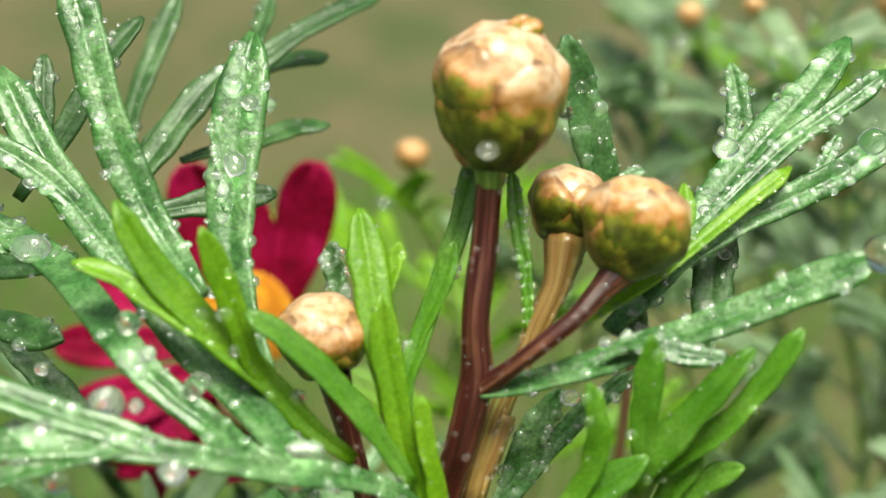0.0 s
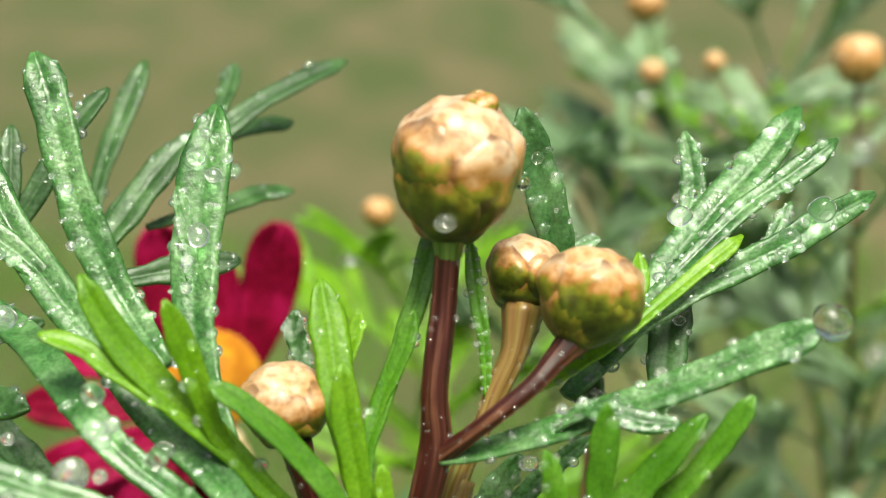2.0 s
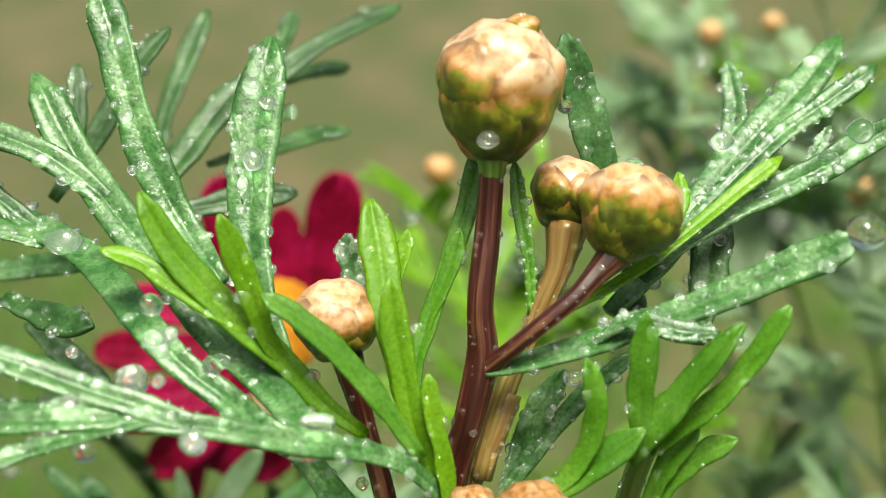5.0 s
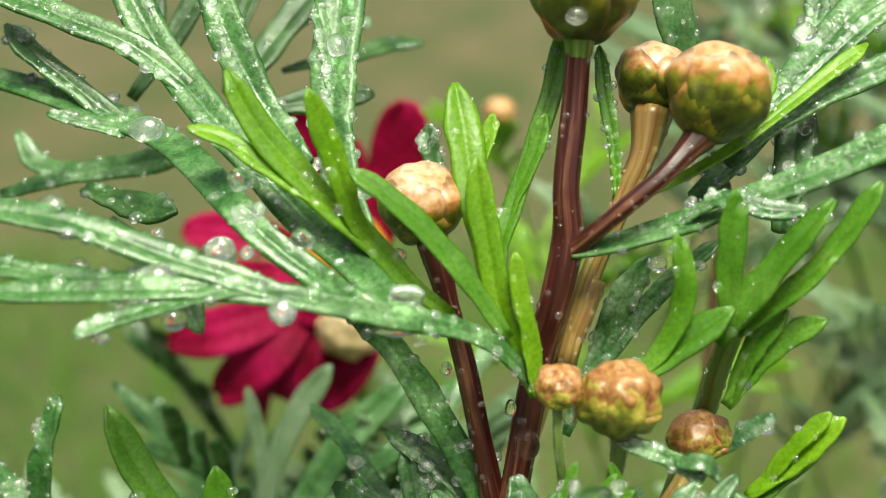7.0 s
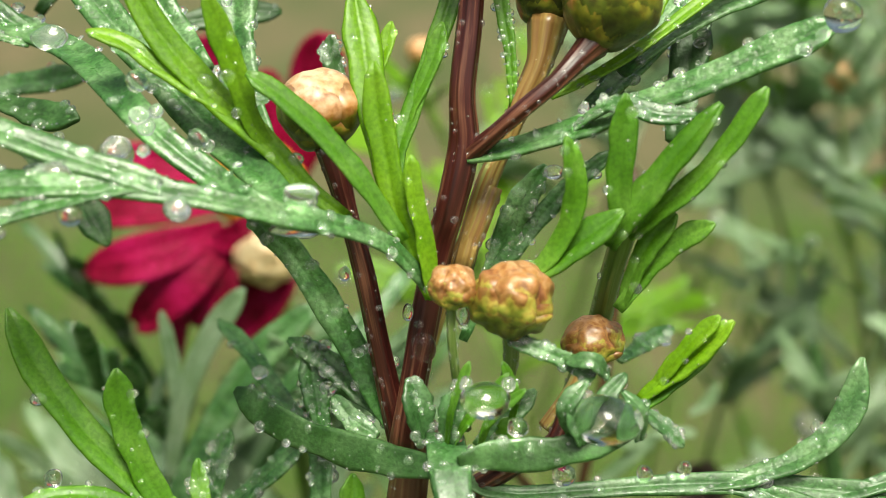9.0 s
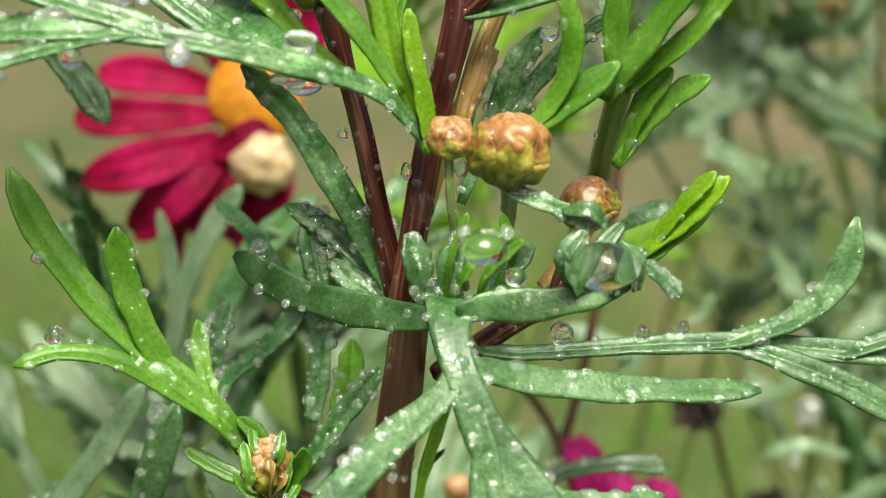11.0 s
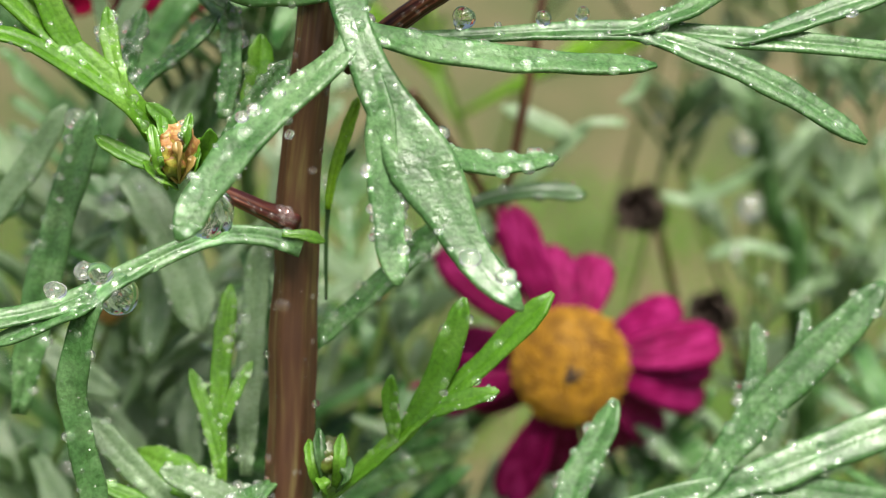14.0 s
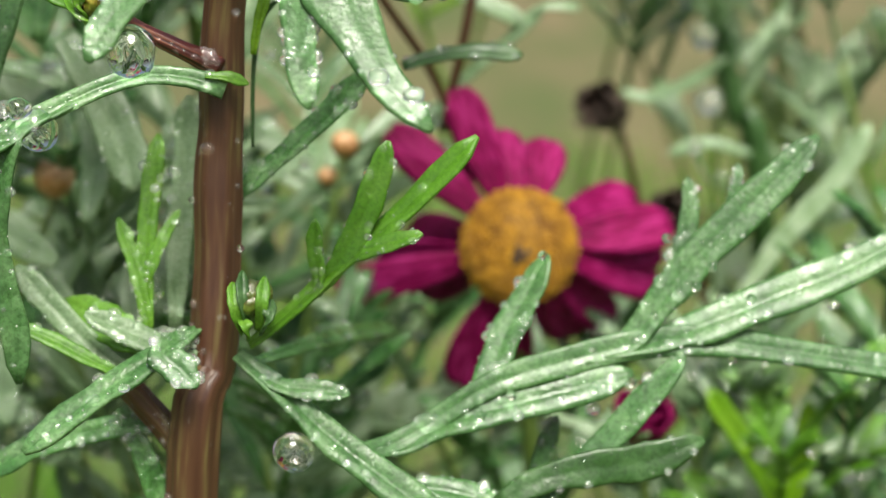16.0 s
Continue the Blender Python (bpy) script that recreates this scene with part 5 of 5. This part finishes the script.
bud(red_shoot, CREAM_BUD, (-19.0, 48.8, 280.6), 3.16, 0.9, (0, 15), 9, 'half-open pale cream flower head', False, lumps=0.25)
leaf(red_shoot, HAZE, ((-26.1, 32.2, 263.8), (-25.0, 33.3, 270.8), (-22.4, 34.1, 276.9), (-19.3, 34.5, 281.4)), 2.20, (
    (((-25.6, 33.9, 270.6), (-25.9, 34.9, 274.5), (-26.9, 36.0, 278.9)), 1.31),
), dew=0)
leaf(red_shoot, GREY, ((-24.7, 23.6, 262.2), (-23.4, 25.3, 267.1), (-20.1, 27.3, 273.0), (-16.8, 28.9, 277.5), (-12.3, 30.4, 281.3)), 2.78, (
    (((-16.8, 27.3, 273.0), (-12.5, 28.7, 276.6), (-8.7, 29.6, 278.3)), 1.92),
), dew=0.2)
leaf(red_shoot, GREY, ((-34.1, 18.0, 297.9), (-31.4, 16.8, 295.8), (-28.7, 15.5, 293.2), (-26.6, 14.1, 290.3)), 2.57, dew=0.4)
leaf(red_shoot, GREY, ((-42.9, 20.5, 299.4), (-37.6, 20.5, 300.9), (-32.7, 20.4, 301.7), (-28.3, 20.2, 302.5)), 1.97, (
    (((-36.3, 20.9, 301.1), (-40.1, 22.0, 301.5), (-42.2, 23.7, 303.9)), 1.73),
), dew=0.4)
leaf(pink_shoot, HAZE, ((7.5, 51.1, 248.6), (11.5, 51.7, 253.9), (16.1, 52.0, 258.0), (20.0, 52.3, 261.8)), 1.50, (
    (((20.0, 51.5, 261.6), (22.1, 51.9, 261.7), (23.7, 52.3, 261.5)), 1.1),
    (((17.5, 52.0, 260.1), (14.0, 52.4, 262.1), (10.8, 52.8, 263.2)), 2.2),
    (((22.9, 52.0, 263.6), (24.7, 52.4, 264.7), (25.8, 52.8, 266.6)), 1.2),
), dew=0)
leaf(pink_shoot, YOUNG, ((42.6, 32.1, 213.9), (40.8, 32.6, 218.5), (38.0, 33.0, 223.0), (35.3, 33.3, 227.0)), 2.20, (
    (((43.7, 32.4, 215.0), (44.9, 32.8, 220.8), (45.0, 33.1, 225.9)), 2.20),
), dew=0.2)
leaf(pink_shoot, HAZE, ((40.3, 49.7, 230.5), (45.0, 51.3, 236.9), (50.9, 52.8, 243.2), (54.5, 54.3, 249.0)), 2.39, dew=0)
stem(pink_shoot, BROWN_STEM, ((16.3, 50.8, 288.9), (14.7, 47.4, 275.0), (11.9, 45.6, 259.6), (9.6, 47.3, 249.8)), (0.50, 0.50, 0.50, 0.50), 'stem', '')
stem(pink_shoot, BROWN_STEM, ((2.0, 35.2, 267.6), (5.2, 38.1, 262.6), (9.2, 42.5, 255.3), (13.0, 45.6, 243.2)), (0.43, 0.43, 0.43, 0.43), 'stem', '')
bm = bmesh.new()
for k in range(9):
    a = k * 2.4
    bmesh.ops.create_icosphere(bm, subdivisions=1, radius=0.00035, matrix=Matrix.Translation((0.00012 * k * math.cos(a), 0.00012 * k * math.sin(a) - 0.0008, 0.0029)))
part('withered_floret', bm, WITHERED, next(o for o in pink_shoot.children if o.name.startswith('flower')), 'dark withered florets in the middle')
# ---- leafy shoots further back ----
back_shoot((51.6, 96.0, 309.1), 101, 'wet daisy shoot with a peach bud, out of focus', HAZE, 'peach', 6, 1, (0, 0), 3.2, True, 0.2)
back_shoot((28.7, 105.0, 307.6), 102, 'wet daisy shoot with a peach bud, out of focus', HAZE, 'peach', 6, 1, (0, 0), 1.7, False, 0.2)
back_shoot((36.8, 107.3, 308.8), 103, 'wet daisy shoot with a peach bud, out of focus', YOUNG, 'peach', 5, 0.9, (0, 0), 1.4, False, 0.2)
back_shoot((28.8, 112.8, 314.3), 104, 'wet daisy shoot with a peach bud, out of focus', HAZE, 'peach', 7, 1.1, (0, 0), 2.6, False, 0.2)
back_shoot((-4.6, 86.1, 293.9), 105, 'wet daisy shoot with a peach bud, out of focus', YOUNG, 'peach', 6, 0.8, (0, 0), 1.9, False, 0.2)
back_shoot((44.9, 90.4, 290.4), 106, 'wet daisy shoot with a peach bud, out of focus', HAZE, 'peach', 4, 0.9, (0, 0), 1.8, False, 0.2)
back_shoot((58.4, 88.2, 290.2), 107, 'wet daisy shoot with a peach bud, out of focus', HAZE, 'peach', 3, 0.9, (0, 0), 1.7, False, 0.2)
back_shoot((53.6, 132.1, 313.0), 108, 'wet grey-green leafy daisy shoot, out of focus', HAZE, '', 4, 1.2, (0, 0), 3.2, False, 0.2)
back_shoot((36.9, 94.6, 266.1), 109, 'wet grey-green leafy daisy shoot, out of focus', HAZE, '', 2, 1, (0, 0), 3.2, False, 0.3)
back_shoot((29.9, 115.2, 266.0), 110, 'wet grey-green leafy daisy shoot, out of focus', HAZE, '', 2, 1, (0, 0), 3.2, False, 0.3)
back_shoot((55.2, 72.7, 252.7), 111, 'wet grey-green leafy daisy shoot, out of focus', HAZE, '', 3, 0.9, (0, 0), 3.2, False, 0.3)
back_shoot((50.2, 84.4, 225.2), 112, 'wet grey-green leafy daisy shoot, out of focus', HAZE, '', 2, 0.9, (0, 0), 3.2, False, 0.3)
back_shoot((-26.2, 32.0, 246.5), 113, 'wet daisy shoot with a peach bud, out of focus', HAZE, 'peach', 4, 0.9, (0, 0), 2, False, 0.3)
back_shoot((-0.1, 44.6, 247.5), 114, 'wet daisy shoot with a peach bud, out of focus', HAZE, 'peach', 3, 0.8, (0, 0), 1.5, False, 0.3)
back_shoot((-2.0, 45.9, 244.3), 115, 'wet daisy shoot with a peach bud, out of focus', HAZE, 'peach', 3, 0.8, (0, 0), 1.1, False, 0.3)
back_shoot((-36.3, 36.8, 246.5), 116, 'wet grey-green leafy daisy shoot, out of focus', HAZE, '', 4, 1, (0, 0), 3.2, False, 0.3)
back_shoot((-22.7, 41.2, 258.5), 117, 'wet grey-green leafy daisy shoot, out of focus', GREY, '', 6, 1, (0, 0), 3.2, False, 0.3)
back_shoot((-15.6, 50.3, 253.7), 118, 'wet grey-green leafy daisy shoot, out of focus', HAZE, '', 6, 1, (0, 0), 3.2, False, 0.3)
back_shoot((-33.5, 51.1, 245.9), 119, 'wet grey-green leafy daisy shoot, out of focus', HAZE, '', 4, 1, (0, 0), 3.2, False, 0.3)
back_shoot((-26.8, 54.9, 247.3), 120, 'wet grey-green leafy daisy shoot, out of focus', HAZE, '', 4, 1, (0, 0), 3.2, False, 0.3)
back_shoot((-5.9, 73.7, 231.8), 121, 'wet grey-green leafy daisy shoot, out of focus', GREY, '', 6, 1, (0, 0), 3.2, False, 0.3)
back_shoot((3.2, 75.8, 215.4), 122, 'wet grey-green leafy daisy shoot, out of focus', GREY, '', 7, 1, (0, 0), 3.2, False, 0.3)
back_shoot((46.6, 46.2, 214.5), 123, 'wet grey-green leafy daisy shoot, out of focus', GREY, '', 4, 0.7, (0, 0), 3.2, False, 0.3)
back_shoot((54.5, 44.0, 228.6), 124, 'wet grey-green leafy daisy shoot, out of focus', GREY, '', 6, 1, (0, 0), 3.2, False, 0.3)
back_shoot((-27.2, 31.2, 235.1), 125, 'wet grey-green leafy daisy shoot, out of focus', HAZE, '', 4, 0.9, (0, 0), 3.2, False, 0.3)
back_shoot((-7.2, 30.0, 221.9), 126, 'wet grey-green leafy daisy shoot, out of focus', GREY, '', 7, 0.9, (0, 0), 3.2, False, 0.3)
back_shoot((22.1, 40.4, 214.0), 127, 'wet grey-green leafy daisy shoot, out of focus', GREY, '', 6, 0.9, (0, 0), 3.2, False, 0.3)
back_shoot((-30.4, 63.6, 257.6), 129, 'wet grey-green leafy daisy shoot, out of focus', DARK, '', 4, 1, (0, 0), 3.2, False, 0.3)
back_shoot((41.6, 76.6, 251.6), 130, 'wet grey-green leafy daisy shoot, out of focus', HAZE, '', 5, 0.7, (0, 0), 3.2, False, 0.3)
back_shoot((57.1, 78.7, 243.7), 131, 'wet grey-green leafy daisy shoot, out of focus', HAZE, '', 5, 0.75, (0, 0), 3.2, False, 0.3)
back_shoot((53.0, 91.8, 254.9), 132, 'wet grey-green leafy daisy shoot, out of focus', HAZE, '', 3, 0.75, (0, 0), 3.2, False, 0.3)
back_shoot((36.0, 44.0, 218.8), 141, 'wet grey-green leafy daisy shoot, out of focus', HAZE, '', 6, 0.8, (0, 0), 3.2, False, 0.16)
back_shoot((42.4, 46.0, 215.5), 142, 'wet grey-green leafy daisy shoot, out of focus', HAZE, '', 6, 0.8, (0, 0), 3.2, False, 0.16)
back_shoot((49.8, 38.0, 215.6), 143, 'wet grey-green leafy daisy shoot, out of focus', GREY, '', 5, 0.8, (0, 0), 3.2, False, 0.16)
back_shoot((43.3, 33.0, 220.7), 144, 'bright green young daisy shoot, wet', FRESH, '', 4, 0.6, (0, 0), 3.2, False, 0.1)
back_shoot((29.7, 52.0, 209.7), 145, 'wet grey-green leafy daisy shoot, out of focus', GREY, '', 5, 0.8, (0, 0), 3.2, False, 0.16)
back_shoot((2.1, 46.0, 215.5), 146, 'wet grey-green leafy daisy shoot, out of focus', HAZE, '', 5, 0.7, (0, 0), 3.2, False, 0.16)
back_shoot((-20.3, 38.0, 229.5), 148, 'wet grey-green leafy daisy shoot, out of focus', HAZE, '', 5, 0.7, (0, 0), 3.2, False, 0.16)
# the stout shoot behind the magenta daisy
stout_shoot = thing("daisy_shoot", "stout green daisy shoot with wet narrow leaves, out of focus", "daisy shoot", "daisy shoots behind")
stem(stout_shoot, DARK, ((62.9, 92.0, -4.0), (56.9, 84.0, 146.7), (46.9, 74.0, 236.7), (43.8, 74.0, 246.4), (40.9, 74.0, 258.5), (39.9, 74.0, 264.9)), (2.0, 1.7, 1.5, 1.3, 1.0, 0.5))
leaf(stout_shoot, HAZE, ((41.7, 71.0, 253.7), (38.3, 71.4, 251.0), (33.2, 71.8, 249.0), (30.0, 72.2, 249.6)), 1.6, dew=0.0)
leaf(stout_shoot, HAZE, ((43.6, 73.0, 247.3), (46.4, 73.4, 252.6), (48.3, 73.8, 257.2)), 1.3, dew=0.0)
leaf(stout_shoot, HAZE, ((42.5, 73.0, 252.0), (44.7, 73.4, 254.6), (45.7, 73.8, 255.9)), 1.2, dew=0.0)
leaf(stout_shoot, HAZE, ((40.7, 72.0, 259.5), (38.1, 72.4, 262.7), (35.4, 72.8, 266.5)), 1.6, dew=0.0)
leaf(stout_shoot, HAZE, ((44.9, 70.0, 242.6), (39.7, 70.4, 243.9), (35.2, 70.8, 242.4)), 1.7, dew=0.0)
dry_shoot = thing("withered_flower", "dark withered daisy head on its stem, out of focus", "withered flower", "withered daisies")
dry_shoot_two = thing("withered_flower", "dark withered daisy head on its stem, out of focus", "withered flower", "withered daisies")
dark_shoot = thing("withered_flower", "dark crimson closing daisy head on its stem", "withered flower", "withered daisies")
flower(dry_shoot, WITHERED, WITHERED, (29.0, 74.3, 246.7), (-0.5, -0.6, 0.3), 2.2, tuple((k * 27, 3.8, 62 + 9 * (k % 3), 0.1) for k in range(13)), 1.9, 8, '', 0, 0.9)
stem(dry_shoot, BROWN_STEM, ((104.0, 129.3, -4.0), (52.0, 92.3, 166.7), (29.8, 75.8, 246.2)), (1.0, 0.7, 0.45))
flower(dry_shoot_two, WITHERED, WITHERED, (37.5, 72.3, 234.6), (-0.5, -0.6, 0.3), 2.0, tuple((k * 27, 3.8, 62 + 9 * (k % 3), 0.1) for k in range(13)), 1.9, 8, '', 0, 0.9)
stem(dry_shoot_two, BROWN_STEM, ((112.5, 127.3, -4.0), (60.5, 88.3, 154.6), (38.3, 73.8, 234.1)), (1.0, 0.7, 0.45))
flower(dark_shoot, MAGENTA, MAGENTA, (29.4, 34.1, 222.0), (-0.1, -0.6, 0.8), 1.8, tuple((k * 27, 5.0, 66 + 9 * (k % 3), 0.1) for k in range(13)), 3.2, 8, '', 0, 0.9)
stem(dark_shoot, GREEN_STEM, ((39.4, 49.1, -4.0), (34.4, 40.1, 142.0), (29.4, 35.1, 221.0)), (1.0, 0.7, 0.45))
leaf(main, HAZE, ((-30.1, 27.1, 259.8), (-25.8, 25.9, 259.3), (-22.6, 24.6, 258.3)), 1.98)
leaf(main, HAZE, ((-27.7, 25.3, 244.4), (-24.9, 23.4, 240.7), (-20.7, 21.1, 235.7)), 2.00)
drop((-27.75, 29.17, 243.40), 0.52, 1, 1, 'clear raindrop on a leaf behind, out of focus')
drop((-28.79, 23.09, 235.55), 0.61, 1, 1, 'clear raindrop on a leaf behind, out of focus')
drop((-21.00, 27.91, 238.34), 0.47, 1, 1, 'clear raindrop on a leaf behind, out of focus')
drop((-5.56, 31.24, 259.97), 0.51, 1, 1, 'clear raindrop on a leaf behind, out of focus')
drop((-3.12, 34.71, 249.05), 0.53, 1, 1, 'clear raindrop on a leaf behind, out of focus')
drop((-19.17, 26.48, 257.39), 0.59, 1, 1, 'clear raindrop on a leaf behind, out of focus')
drop((-23.94, 29.12, 259.70), 0.50, 1, 1, 'clear raindrop on a leaf behind, out of focus')
drop((38.73, 100.52, 306.32), 0.68, 1, 1, 'clear raindrop on a leaf behind, out of focus')
drop((37.64, 64.47, 244.41), 0.82, 1, 1, 'clear raindrop on a leaf behind, out of focus')
drop((39.24, 66.70, 249.21), 1.65, 1, 1, 'clear raindrop on a leaf behind, out of focus')
drop((38.72, 69.47, 256.21), 1.54, 1, 1, 'clear raindrop on a leaf behind, out of focus')
drop((51.71, 92.18, 301.84), 1.69, 1, 1, 'clear raindrop on a leaf behind, out of focus')
drop((27.48, 103.43, 305.60), 1.37, 1, 1, 'clear raindrop on a leaf behind, out of focus')
drop((52.53, 83.54, 279.57), 1.55, 1, 1, 'clear raindrop on a leaf behind, out of focus')
drop((36.61, 95.75, 287.23), 1.23, 1, 1, 'clear raindrop on a leaf behind, out of focus')
drop((41.19, 104.47, 305.64), 1.10, 1, 1, 'clear raindrop on a leaf behind, out of focus')
scatter_dew(0.75)

# ---- the ground: damp lawn and soil, one sheet ----
GROUND, gn, gl, gb = shader("damp_lawn", 0.8)
big, small = noise_node(gn, gl, 8, 3, stretch=(1, 0.3, 1)), noise_node(gn, gl, 60, 4)
gt = ramp(gn, ((0.38, (0.056, 0.080, 0.015)), (0.50, (0.094, 0.092, 0.032)), (0.62, (0.145, 0.112, 0.054))))
gl.new(mix(gn, gl, big.outputs[0], small.outputs[0], 0.3), gt.inputs[0])
gy, gs = gn.new("ShaderNodeTexCoord"), gn.new("ShaderNodeSeparateXYZ")
gl.new(gy.outputs["Object"], gs.inputs[0])
lean = gn.new("ShaderNodeMath")
lean.operation, lean.inputs[1].default_value = "MULTIPLY_ADD", 1.5
gl.new(gs.outputs[0], lean.inputs[0])
gl.new(gs.outputs[1], lean.inputs[2])
turf = ramp(gn, ((0.70, (1.0, 1.0, 1.0)), (1.0, (0.0, 0.0, 0.0))))
ragged = gn.new("ShaderNodeMath")
ragged.operation, ragged.inputs[1].default_value = "MULTIPLY_ADD", 0.5
gl.new(noise_node(gn, gl, 2.5, 3).outputs[0], ragged.inputs[0])
gl.new(lean.outputs[0], ragged.inputs[2])
gl.new(ragged.outputs[0], turf.inputs[0])
green = ramp(gn, ((0.38, (0.046, 0.070, 0.012)), (0.62, (0.070, 0.086, 0.021))))
gl.new(noise_node(gn, gl, 14, 4).outputs[0], green.inputs[0])
gl.new(mix(gn, gl, gt.outputs[0], green.outputs[0], turf.outputs[0]), gb.inputs["Base Color"])
bm = bmesh.new()
bmesh.ops.create_grid(bm, x_segments=60, y_segments=60, size=40)
for v in bm.verts:
    v.co.z = 0.02 * noise.noise(v.co * 0.4) - 0.01
ground = part("ground", bm, GROUND, None, "damp mown lawn with bare brown soil", "structure")
tagged(ground, category="ground")

# short grass near the plant
rnd = random.Random(12)
gv, gf = [], []
for _ in range(9000):
    x, y = rnd.uniform(-0.5, 0.6), rnd.uniform(-0.25, 1.3)
    h, a, lean = rnd.uniform(0.012, 0.035), rnd.uniform(0, 6.28), rnd.uniform(0, 0.02)
    c, s = math.cos(a) * 0.0011, math.sin(a) * 0.0011
    k = len(gv)
    z = -0.012
    gv += [(x - c, y - s, z), (x + c, y + s, z), (x + c * 0.8 + lean * 0.4 * s * 900, y + s * 0.8, z + h * 0.6), (x - c * 0.8 + lean * 0.4 * s * 900, y - s * 0.8, z + h * 0.6), (x + lean * s * 900, y + lean * 0.5, z + h)]
    gf += [(k, k + 1, k + 2, k + 3), (k + 3, k + 2, k + 4)]
me = bpy.data.meshes.new("grass")
me.from_pydata(gv, [], gf)
me.materials.append(FRESH)
tagged(new("grass", me), "short wet lawn grass below the daisies", "grass", kind="stuff")
